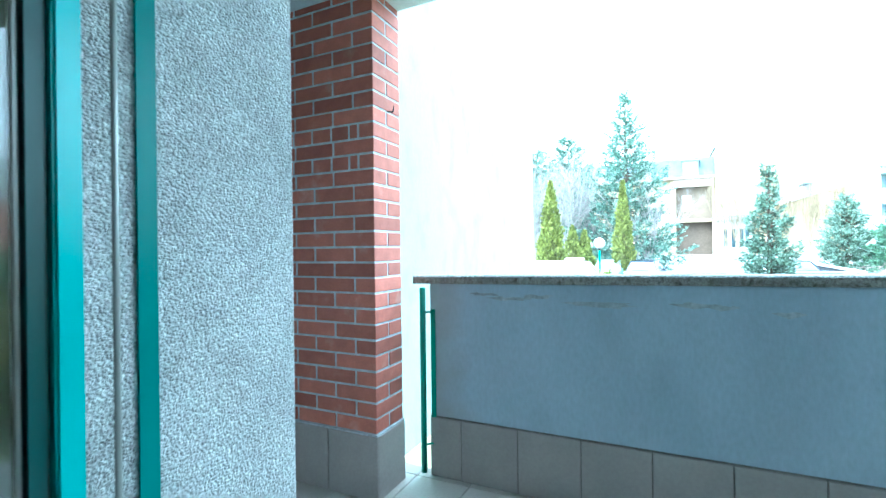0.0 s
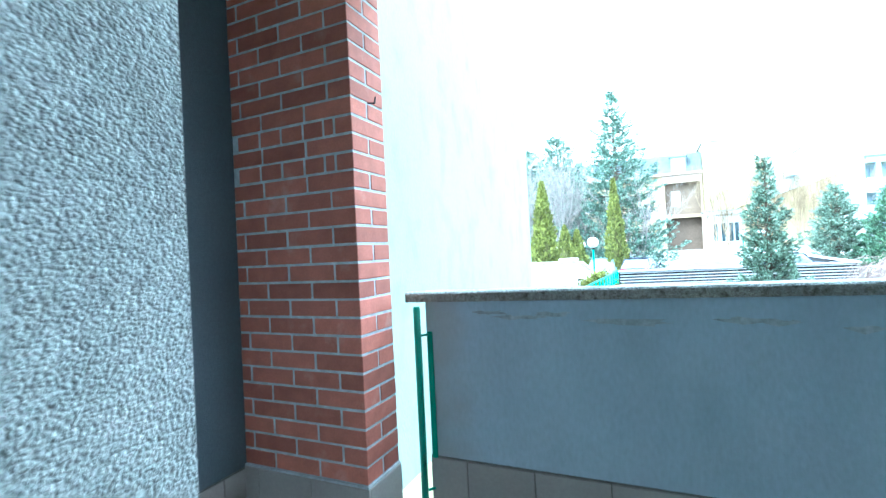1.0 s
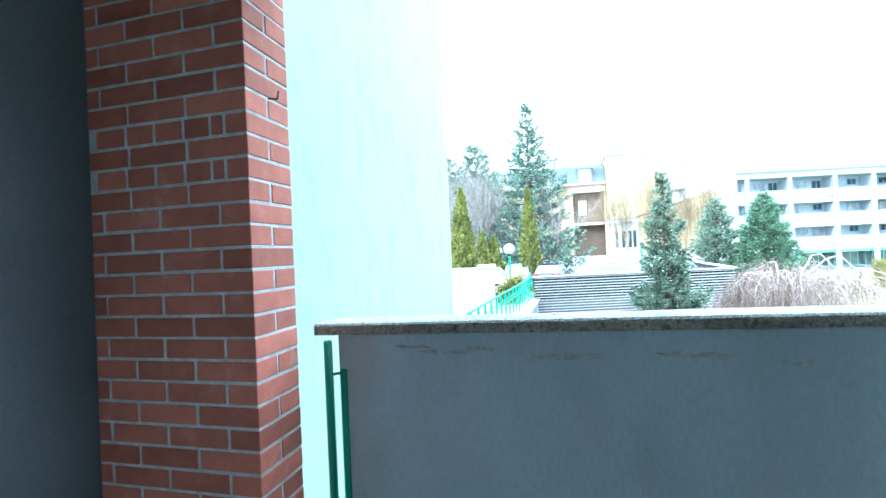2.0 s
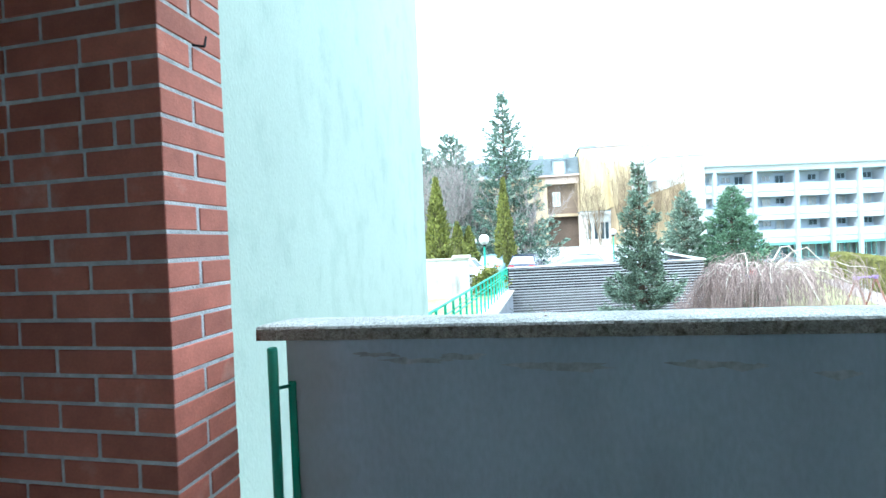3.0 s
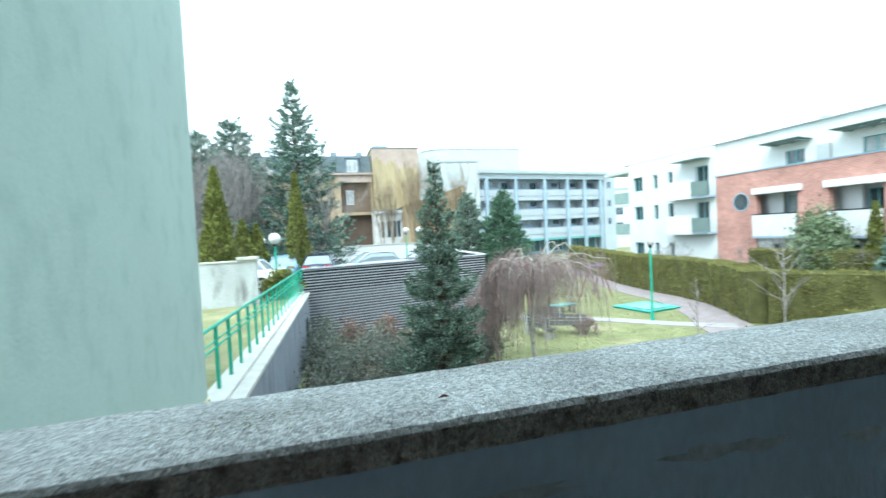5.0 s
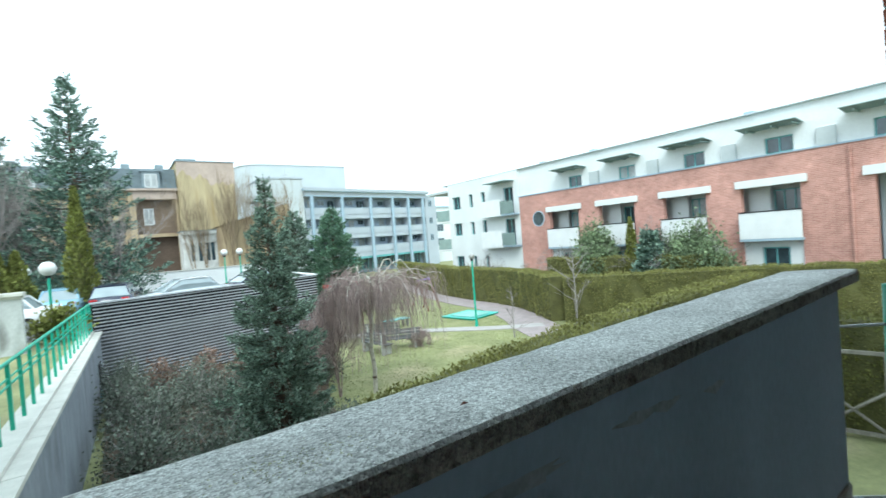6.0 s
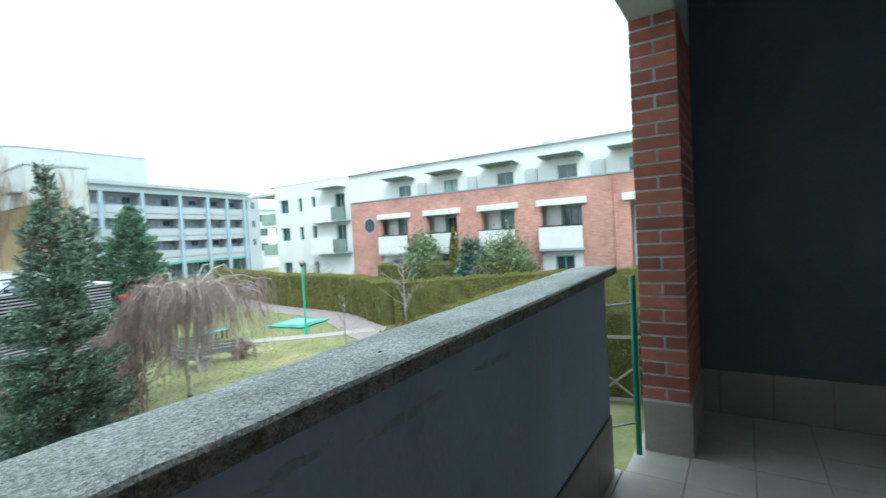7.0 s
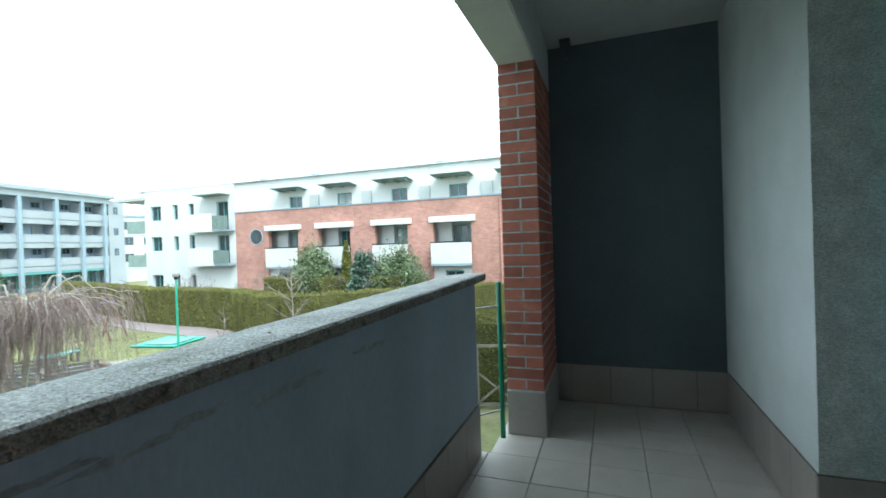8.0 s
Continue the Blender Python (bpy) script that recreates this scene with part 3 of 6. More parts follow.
part("rebate_bead", tube((HINGE_X + 0.012, 0.708, 0), (HINGE_X + 0.012, 0.708, 2.449), 0.006, n=10), M_GASKET, door, smooth=True)
leaf = part("door_leaf", box(HINGE_X - 0.03, HINGE_X + 0.016, 0.642, 0.674, 0.02, 2.43, 0.003), M_TEAL, door)
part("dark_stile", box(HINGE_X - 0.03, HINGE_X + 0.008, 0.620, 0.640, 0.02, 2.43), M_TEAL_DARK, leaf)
part("glazing_bead", box(HINGE_X - 0.03, HINGE_X + 0.002, 0.6125, 0.6185, 0.02, 2.43, 0.001), M_GASKET, leaf)
part("bottom_rail", box(HINGE_X - 0.03, HINGE_X + 0.010, -0.20, 0.606, 0.02, 0.12), M_TEAL, leaf)
part("top_rail", box(HINGE_X - 0.03, HINGE_X + 0.010, -0.20, 0.606, 2.33, 2.43), M_TEAL, leaf)
part("far_stile", box(HINGE_X - 0.03, HINGE_X + 0.010, -0.27, -0.202, 0.02, 2.43), M_TEAL, leaf)
part("door_glass", box(HINGE_X - 0.007, HINGE_X - 0.001, -0.20, 0.612, 0.12, 2.33), M_PANE_CLEAR, leaf)
leaf.matrix_basis = Matrix.Translation((HINGE_X, 0.674, 0)) @ pose(0, 0, 0, 0, 0, 9) @ Matrix.Translation((-HINGE_X, -0.674, 0))
jr = thing("door_2", "teal frame of the balcony door opening", "door", kind="structure")
part("jamb", box(DOOR_R - 0.05, DOOR_R - 0.001, 0.60, Y_FRAME - 0.001, 0.0, 2.449), M_TEAL, jr)
part("head", box(DOOR_L + 0.03, DOOR_R - 0.051, 0.60, Y_FRAME - 0.001, 2.39, 2.449), M_TEAL, jr)

# ---- neighbouring mint-green wing ----
wing = thing("neighbour_wing", "mint-green rendered wing of the house with faint vertical stains", "building")
part("wall", box(-9, -1.47, Y_OUT + 0.01, 7.72, -0.42, 9.0), M_MINT, wing)
part("plinth", box(-9, -1.45, Y_OUT + 0.01, 7.74, -3.3, -0.425), M_PLINTH, wing, "pale yellow plinth")

# ---- ground ----
GZ = -3.17
me = sheet(((-400, -400), (400, -400), (400, 600), (-400, 600)), GZ, M_GRASS_SOIL, "ground")
solid("ground", me, None, "worn winter lawn and ground", "ground", kind="structure")
RAMP = [(-1.33, 7.6), (-0.82, 22.0)]
# the raised terrace with lawn and the parking deck
deck_pts = [(-60, 22.15), (-1.08, 22.15), (7.78, 24.62), (9.0, 40.0), (12.0, 52.0), (19.0, 56.0), (19.0, 130), (-60, 130)]
solid("parking_deck", prism(deck_pts, GZ - 0.1, -0.95), M_ASPHALT, "asphalt parking deck behind the louvred wall", "parking", kind="structure")
solid("terrace_lawn", prism([(-60, 7.75), (-1.75, 7.75), (-1.25, 22.14), (-60, 22.14)], GZ - 0.1, -0.95), M_GRASS_SOIL, "raised lawn terrace beside the ramp wall", "lawn", kind="structure")
ramp = thing("retaining_wall", "pale rendered retaining wall with a broad stone coping", "wall", kind="structure")
part("wall", prism([(-1.80, 7.6), (-1.45, 7.6), (-0.92, 22.1), (-1.30, 22.1)], GZ, -0.98), M_RETAIN, ramp)
part("upstand", prism([(-1.98, 7.6), (-1.60, 7.6), (-1.08, 22.1), (-1.40, 22.1)], -0.975, -0.86), M_PALE_STONE, ramp)
for k in range(10):
    y0, y1 = 7.6 + 1.45 * k, 7.6 + 1.45 * (k + 1) - 0.015
    f = lambda y, a: a + (y - 7.6) * 0.0355
    part("coping_stone", prism([(f(y0, -1.595), y0), (f(y0, -1.37), y0), (f(y1, -1.37), y1), (f(y1, -1.595), y1)], -0.975, -0.91), M_PALE_STONE, ramp)
# niche door in the retaining wall, its hollow's shade a near-black block
part("niche", prism([(-1.02, 20.2), (-0.965, 20.2), (-0.94, 21.0), (-1.0, 21.0)], -2.9, -1.75), M_GAP_SHADE, ramp)
part("niche_frame", prism([(-1.0, 20.15), (-0.955, 20.15), (-0.935, 21.05), (-0.98, 21.05)], -3.0, -2.55), M_TEAL_FRAME, ramp)

# railing of the ramp
rail = thing("ramp_railing", "faded green steel railing along the retaining wall", "railing")
rx = lambda y: -1.83 + (y - 8.0) * 0.0500
ys = [8.1 + 0.72 * k for k in range(20)]
for y in ys:
    bm = box(rx(y) - 0.025, rx(y) + 0.025, y - 0.025, y + 0.025, -0.92, 0.08)
    part("post", bm, M_GREEN_LIGHT, rail)
for z, r in ((0.10, 0.028), (-0.22, 0.018), (-0.12, 0.014)):
    part("rail", tube((rx(ys[0]), ys[0], z), (rx(ys[-1]), ys[-1], z), r), M_GREEN_LIGHT, rail)

# louvred wall of the parking deck
lv = thing("louvre_wall", "grey horizontal slat screen on the garage wall", "wall", kind="structure")
LA, LB = Vector((-1.08, 22.08, 0)), Vector((7.80, 24.55, 0))
ldir = (LB - LA).normalized()
lang = math.degrees(math.atan2(ldir.y, ldir.x))
lv.matrix_basis = pose(LA.x, LA.y, 0, 0, 0, lang)
LLEN = (LB - LA).length
# near-black sheet paints the shade seen between the slats
part("backing", box(0.0, LLEN, 0.08, 0.14, GZ, 0.05), M_GAP_SHADE, lv)
part("cap", box(-0.05, LLEN + 0.05, -0.12, 0.14, 0.05, 0.11, 0.005), M_SLAT, lv)
slat_mesh = None
for k in range(26):
    z = 0.0 - 0.122 * k
    if slat_mesh is None:
        bm = bmesh.new()
        add_box(bm, 0.0, LLEN, -0.060, -0.040, -0.022, 0.022)
        slat_mesh = mesh_from("slat", bm, M_SLAT)
    s = part("slat", slat_mesh, None, lv)
    s.location = (0, 0, z)
# side return of the deck
side = thing("deck_side_wall", "grey slatted side wall of the parking deck", "wall", kind="structure")
# same near-black shade sheet, here without slats
part("backing", box(0.0, 15.0, 0.02, 0.12, GZ, 0.05), M_GAP_SHADE, side)
part("cap", box(0, 15.0, -0.10, 0.14, 0.05, 0.11, 0.005), M_WHITE_PAINT, side)
side.matrix_basis = pose(7.85, 24.65, 0, 0, 0, 85.5)
# stained wall piece on the terrace
rw = thing("garden_wall", "stained pale concrete garden wall on the terrace", "wall")
part("wall", box(-9.0, -2.55, 19.6, 19.85, -0.96, 0.62), M_GARDEN_WALL, rw)
part("coping", box(-9.05, -2.5, 19.56, 19.89, 0.62, 0.68, 0.01), M_PALE_STONE, rw)
part("pier", box(-3.2, -2.48, 19.5, 20.0, 0.685, 0.80, 0.02), M_PALE_STONE, rw)

# paths, beds
def ribbon(points, width, z, thick, mat, name, label):
    """A paved strip along a line, a little proud of the ground."""
    left, right = [], []
    for i, p in enumerate(points):
        a = Vector(points[max(i - 1, 0)])
        b = Vector(points[min(i + 1, len(points) - 1)])
        d = (b - a).normalized()
        nrm = Vector((-d.y, d.x)) * width / 2
        left.append((p[0] + nrm.x, p[1] + nrm.y))
        right.append((p[0] - nrm.x, p[1] - nrm.y))
    bm = bmesh.new()
    rows = [(bm.verts.new((*l, z)), bm.verts.new((*r, z)), bm.verts.new((*l, z + thick)), bm.verts.new((*r, z + thick))) for l, r in zip(left, right)]
    for a, b in zip(rows, rows[1:]):
        bm.faces.new((a[2], a[3], b[3], b[2]))
        bm.faces.new((a[0], a[2], b[2], b[0]))
        bm.faces.new((a[3], a[1], b[1], b[3]))
    bmesh.ops.recalc_face_normals(bm, faces=bm.faces[:])
    return solid(name, bm, mat, label, "path", kind="structure")


ribbon([(25.0, 46), (22.2, 37.5), (20.2, 31.5), (19.3, 27.4), (18.95, 24.4), (18.2, 21.8), (17.0, 19.4), (15.7, 17.3), (14.9, 15.5)], 2.1, GZ, 0.03, M_PATH, "path_curved", "pinkish paved path curving round the playground")
ribbon([(4.5, 25.2), (9.0, 23.6), (11.2, 22.2), (12.8, 20.7), (14.4, 18.9), (16.3, 17.4)], 0.85, GZ, 0.036, M_PATH_PALE, "path_pale", "pale concrete path across the lawn")
solid("planting_bed", prism([(-0.9, 8.5), (3.0, 10.5), (4.0, 13.0), (4.5, 15.0), (5.3, 17.3), (6.4, 19.5), (7.9, 24.2), (-0.9, 22.0)], GZ, GZ + 0.05), M_SOIL, "brown planting bed with fallen leaves", "bed", kind="structure")

# ---- buildings ----


def apartment_house():
    """Brick and white apartment block across the garden; its street line runs along y, its face looks to -x."""
    Y0 = 37.0
    h = thing("apartment_building", "red brick and white rendered apartment block with balconies", "building", pose(25.0, Y0, 0, 0, 0, -90))
    u = lambda y: Y0 - y
    # brick front with recessed balconies
    bays = [(24.12, 21.62), (20.0, 17.58), (15.8, 13.5), (11.85, 9.42)]
    entry = (6.9, 4.2)
    holes = [(u(a), u(b), 0.16, 2.70) for a, b in bays] + [(u(a), u(b), -2.9, 0.06) for a, b in bays] + [(u(entry[0]), u(entry[1]), -2.9, 2.66)]
    part("brick_wall", holed_wall(u(27.0), u(-6.0), GZ, 4.08, holes, 0.35), M_FAR_BRICK, h)
    part("parapet_cap", box(u(27.05), u(-6.0), -0.05, 0.40, 4.08, 4.15), M_GREY_BLUE, h)
    part("recess_back", box(u(26.9), u(-6.0), 1.30, 1.40, GZ, 3.9), M_WHITE, h)
    part("slab", box(u(26.9), u(8.5), 0.355, 1.295, 0.065, 0.155), M_WHITE, h)
    part("upper_slab", box(u(26.9), u(-6.0), 0.355, 2.0, 2.75, 3.9), M_WHITE, h)
    for i, (a, b) in enumerate(bays):
        ua, ub = u(a), u(b)
        part("lintel", box(ua - 0.20, ub + 0.28, -0.16, 0.02, 2.67, 3.04, 0.01), M_WHITE_PAINT, h, "white lintel board")
        bal = part("balcony_front", box(ua - 0.05, ub + 0.05, -0.30, -0.18, 0.19, 1.45, 0.01), M_WHITE_PAINT, h, "white balcony front")
        part("balcony_rail", box(ua - 0.07, ub + 0.07, -0.32, -0.16, 1.455, 1.51), M_DARK_METAL, bal)
        part("balcony_floor", box(ua - 0.05, ub + 0.05, -0.30, 0.30, 0.07, 0.185), M_GREY_BLUE, bal)
        part("party_screen", box(ua + 0.02, ua + 0.95, 0.9, 1.0, 0.22, 2.70), M_WHITE, h)
        window_part(h, ua + 1.0, ub - 0.12, 0.3, 2.5, 1.2, M_TEAL_FRAME, M_PANE if i % 2 else M_CURTAIN, 2)
        part("ground_wall", holed_wall(ua - 0.02, ub + 0.02, -3.1, 0.08, [(ua + 0.75, ub - 0.55, -2.9, -0.22)], 0.2), M_WHITE, h).location = (0, 0.10, 0)
        window_part(h, ua + 0.78, ub - 0.58, -2.85, -0.25, 0.2, M_TEAL_FRAME, M_PANE, 1)
    # tall entrance recess with its lintel, door and wall lamp
    ea, eb = u(entry[0]), u(entry[1])
    part("lintel", box(ea - 0.36, eb + 0.3, -0.16, 0.02, 2.63, 3.02, 0.01), M_WHITE_PAINT, h, "white lintel board")
    part("entrance_wall", box(ea - 0.02, eb + 0.02, 0.80, 0.90, -2.95, 2.70), M_OFFICE, h)
    part("entrance_door", box(ea + 0.5, ea + 1.5, 0.74, 0.795, -2.9, -0.8, 0.01), M_TEAL_FRAME, h)
    part("wall_lamp", box(ea + 0.25, ea + 0.45, 0.66, 0.80, -0.25, -0.05, 0.02), M_GLOBE, h)
    part("downpipe", tube((ea - 0.75, -0.06, GZ), (ea - 0.75, -0.06, 3.95), 0.05, n=8), M_FAR_BRICK, h)
    # round window
    bm = bmesh.new()
    for k in range(28):
        a0, a1 = math.tau * k / 28, math.tau * (k + 1) / 28
        q = [(u(25.15) + r * math.cos(a), y, 2.3 + r * math.sin(a)) for a, r, y in
             ((a0, 0.50, -0.03), (a1, 0.50, -0.03), (a1, 0.57, -0.03), (a0, 0.57, -0.03), (a0, 0.50, 0.25), (a1, 0.50, 0.25), (a0, 0.57, 0.0), (a1, 0.57, 0.0))]
        v = [bm.verts.new(p) for p in q]
        bm.faces.new((v[0], v[1], v[2], v[3]))
        bm.faces.new((v[4], v[5], v[1], v[0]))
        bm.faces.new((v[3], v[2], v[7], v[6]))
    rwn = part("round_window", bm, M_GREY_BLUE, h, "round porthole window in grey surround")
    part("pane", tube((u(25.15), -0.02, 2.3), (u(25.15), 0.02, 2.3), 0.50, n=28), M_PANE, rwn)
    # set-back white top floor
    tops = [(22.35, 21.3), (18.55, 17.45), (14.6, 13.5), (10.76, 9.63), (6.9, 5.8)]
    part("top_wall", holed_wall(u(27.0), u(-6.0), 4.0, 6.2, [(u(a), u(b), 4.16, 4.92) for a, b in tops], 0.3), M_WHITE, h).location = (0, 0.15, 0)
    part("roof_edge", box(u(37.05), u(-6.0), -0.02, 12.0, 6.2, 6.25), M_FAR_GREY, h)
    for i, (a, b) in enumerate(tops):
        window_part(h, u(a), u(b), 4.16, 4.92, 0.27, M_TEAL_FRAME, M_CURTAIN if i == 1 else M_PANE, 1)
        bm = bmesh.new()
        add_box(bm, u(a) - 0.85, u(b) + 0.42, -0.85, 0.14, 5.34, 5.37)
        for v in bm.verts:
            v.co.z += 0.10 * (v.co.y < -0.5)
        aw = part("canopy", bm, M_AWNING, h, "grey-green sloping canopy")
        for x in (u(a) - 0.4, (u(a) + u(b)) / 2, u(b) + 0.25):
            part("strut", box(x - 0.03, x + 0.03, -0.75, 0.14, 5.27, 5.338), M_AWNING, aw)
    for y in (20.25, 16.3, 12.3, 8.4):
        # white screens given grey render, their shading put into the colour
        part("terrace_screen", box(u(y) - 0.33, u(y) + 0.33, -0.02, 0.148, 4.16, 4.94), M_FAR_GREY, h, "pale partition screen")
    for y in (27.2, 22.4, 12.4):
        part("chimney_stub", box(u(y) - 0.25, u(y) + 0.25, 3, 3.5, 6.25, 6.95), M_GREY_BLUE, h)
    # white section at the far end
    wins = [(35.35, 34.25), (33.0, 32.5), (31.4, 30.9)]
    hol = []
    for z0, z1 in ((3.9, 5.02), (1.55, 2.65), (-1.6, -0.3)):
        hol += [(u(a), u(b), z0, z1) for a, b in wins]
    hol += [(u(28.7), u(27.6), 2.9, 5.0), (u(28.7), u(27.6), 0.45, 2.55)]
    part("white_wall", holed_wall(u(36.0), u(27.02), GZ, 6.2, hol, 0.3), M_WHITE, h)
    part("white_core", box(u(35.9), u(27.0), 0.5, 12, GZ, 6.1), M_RECESS, h)
    for hh in hol:
        window_part(h, hh[0], hh[1], hh[2], hh[3], 0.16, M_TEAL_FRAME, M_PANE, 1 if hh[1] - hh[0] > 0.8 else 0)
    for z in (2.95, 0.5):
        bal = part("side_balcony", box(u(30.8), u(28.4), -0.75, -0.66, z - 0.15, z + 1.15), M_WHITE_PAINT, h, "white solid balcony front")
        part("balcony_floor", box(u(30.8), u(27.05), -0.66, -0.002, z - 0.15, z - 0.02), M_GREY_BLUE, bal)
        for k in range(8):
            x = u(28.38) + k * 0.175
            part("baluster", box(x, x + 0.02, -0.73, -0.70, z - 0.02, z + 1.0), M_DARK_METAL, bal)
        part("balcony_glass", box(u(28.38), u(27.03), -0.70, -0.69, z, z + 0.95), M_RAILGLASS, bal)
    bm = box(u(29.95), u(27.4), -1.0, -0.002, 5.42, 5.48)
    part("canopy", bm, M_AWNING, h, "grey-green sloping canopy")
    # corner balconies at the end
    for z in (3.0, 0.3):
        cb = part("corner_balcony", box(u(38.4), u(36.0), 0.3, 2.4, z - 0.15, z), M_WHITE_PAINT, h)
        part("balcony_glass", box(u(38.4), u(36.0), 0.28, 0.30, z + 0.05, z + 1.0), M_RAILGLASS, cb)
        part("end_glass", box(u(38.42), u(38.40), 0.3, 2.4, z + 0.05, z + 1.0), M_RAILGLASS, cb)
    part("corner_roof", box(u(39.0), u(35.9), -0.2, 3.0, 5.55, 5.78), M_FAR_GREY, h)
    part("corner_post", box(u(36.2), u(36.02), 0.4, 0.6, GZ, 5.5), M_GREY_BLUE, h)
    part("far_wall", box(u(36.0), u(35.9), 0.3, 12, GZ, 6.1), M_WHITE, h)


apartment_house()


def office_block():
    """Four-storey block with open galleries between grey columns."""
    o = thing("gallery_block", "white four-storey block with galleries between blue-grey columns", "building", pose(23.1, 68.0, 0, 0, 0, 11.5))
    L = 24.3
    cols = (0.6, 5.9, 11.5, 16.2, 19.9, 23.5)
    part("back_wall", box(-0.45, L, 1.6, 12, -3.25, 9.1), M_RECESS, o)
    part("eave_board", box(-0.55, L + 0.1, -0.45, 12, 9.1, 9.85), M_OFFICE, o)
    part("roof", box(-0.8, L + 0.6, -0.8, 12.2, 9.85, 10.2), M_GREY_BLUE, o)
    part("roof_trim", box(-0.8, L + 0.62, -0.84, -0.802, 9.95, 10.38), M_OFFICE, o)
    part("soffit_line", box(-0.55, L + 0.1, -0.49, -0.452, 9.1, 9.28), M_GREY_BLUE, o)
    for z in (6.45, 3.35, 0.3):
        part("gallery_front", box(-0.45, L, -0.12, 0.0, z, z + 0.98), M_OFFICE, o, "white gallery parapet")
        part("handrail", box(-0.45, L, -0.15, 0.03, z + 0.982, z + 1.03), M_GREY_BLUE, o)
        part("gallery_slab", box(-0.45, L, 0.005, 1.595, z - 0.2, z + 0.02), M_OFFICE, o)
        part("slab_edge", box(-0.45, L, -0.06, 0.002, z - 0.72, z - 0.10), M_OFFICE, o)
    for c in cols:
        part("column", box(c - 0.22, c + 0.22, -0.5, -0.16, -3.25, 9.1), M_GREY_BLUE, o)
    for f, z in enumerate((7.45, 4.35, 1.3)):
        for a, b in zip(cols, cols[1:]):
            n = 3 if b - a > 5 else 2
            for k in range(n):
                c = a + (b - a) * (k + 0.5) / n
                high = (k + f) % 2
                window_part(o, c - 0.6, c + 0.6, z + 0.45 if high else z - 0.9, z + 1.25, 1.5, M_GREY_BLUE, M_CURTAIN if (k * 2 + f) % 3 == 0 else M_PANE, 1)
            part("partition", box(b - 0.08, b + 0.08, 0.01, 1.59, z - 0.9, z + 1.4), M_OFFICE, o)
    for a, b in zip(cols, cols[1:]):
        window_part(o, a + 0.4, b - 0.4, -2.6, -0.75, 0.9, M_TEAL_FRAME, M_PANE, 3, "shop_window")
    part("shop_fascia", box(-0.45, L, -0.05, 0.85, -0.75, -0.43), M_TEAL_FRAME, o, "turquoise fascia board")
    # blank end bay
    part("end_bay", box(L + 0.101, L + 2.9, -0.1, 12, -3.25, 9.7), M_OFFICE, o)
    for z in (7.6, 4.4, 1.3):
        window_part(o, L + 0.9, L + 1.8, z, z + 1.2, -0.14, M_GREY_BLUE, M_PANE, 1)
    for k in range(3):
        part("roof_panel", box(14 + 3 * k, 16.4 + 3 * k, 3, 4.2, 10.7 + 0.1 * k, 10.8 + 0.1 * k), M_GREY_BLUE, o)
        part("panel_leg", box(15.1 + 3 * k, 15.2 + 3 * k, 3.4, 3.6, 10.35, 10.7 + 0.1 * k), M_STEEL, o)


office_block()

# tall pale block behind, and two far white blocks
bw = thing("tall_block", "tall plain pale grey block with a flat roof", "building")
tall = [(18.9 + 4.0 * (1 - math.sin(k * math.pi / 16)), 88.0 + 4.0 * (1 - math.cos(k * math.pi / 16))) for k in range(9)]
tall = [(38.5, 88.0), (38.5, 100.0), (18.9, 100.0)] + tall[::-1]
part("wall", prism(tall, -1.0, 17.3), M_FAR_GREY, bw)
part("roof", prism([(x + (0.12 if x > 30 else -0.12), y + (0.12 if y > 95 else -0.12)) for x, y in tall], 17.3, 17.55), M_WHITE, bw)
mb = thing("middle_block", "plain white block with a flat roof before the tall one", "building")
part("wall", box(16.8, 22.55, 67.6, 76, -1.0, 11.6), M_FAR_GREY, mb)
part("roof", box(16.7, 22.65, 67.5, 76.1, 11.6, 11.8), M_OFFICE, mb)
part("balcony", box(15.8, 16.78, 68.6, 72.6, 8.6, 8.8), M_GREY_BLUE, mb)
part("balcony_rail", box(15.75, 15.8, 68.6, 72.6, 8.6, 9.6), M_FAR_GREY, mb)
fw = thing("far_block", "distant white block of flats", "building")
part("wall", box(52, 75, 78, 92, -3.2, 7.8), M_WHITE, fw)
part("roof", box(51.8, 75.2, 77.8, 92.2, 7.8, 8.1), M_GREY_BLUE, fw)
for k in range(6):
    for z in (0.2, 3.0, 5.6):
        window_part(fw, 53 + 3.4 * k, 54.6 + 3.4 * k, z, z + 1.4, 77.95, M_GREY_BLUE, M_PANE, 1)


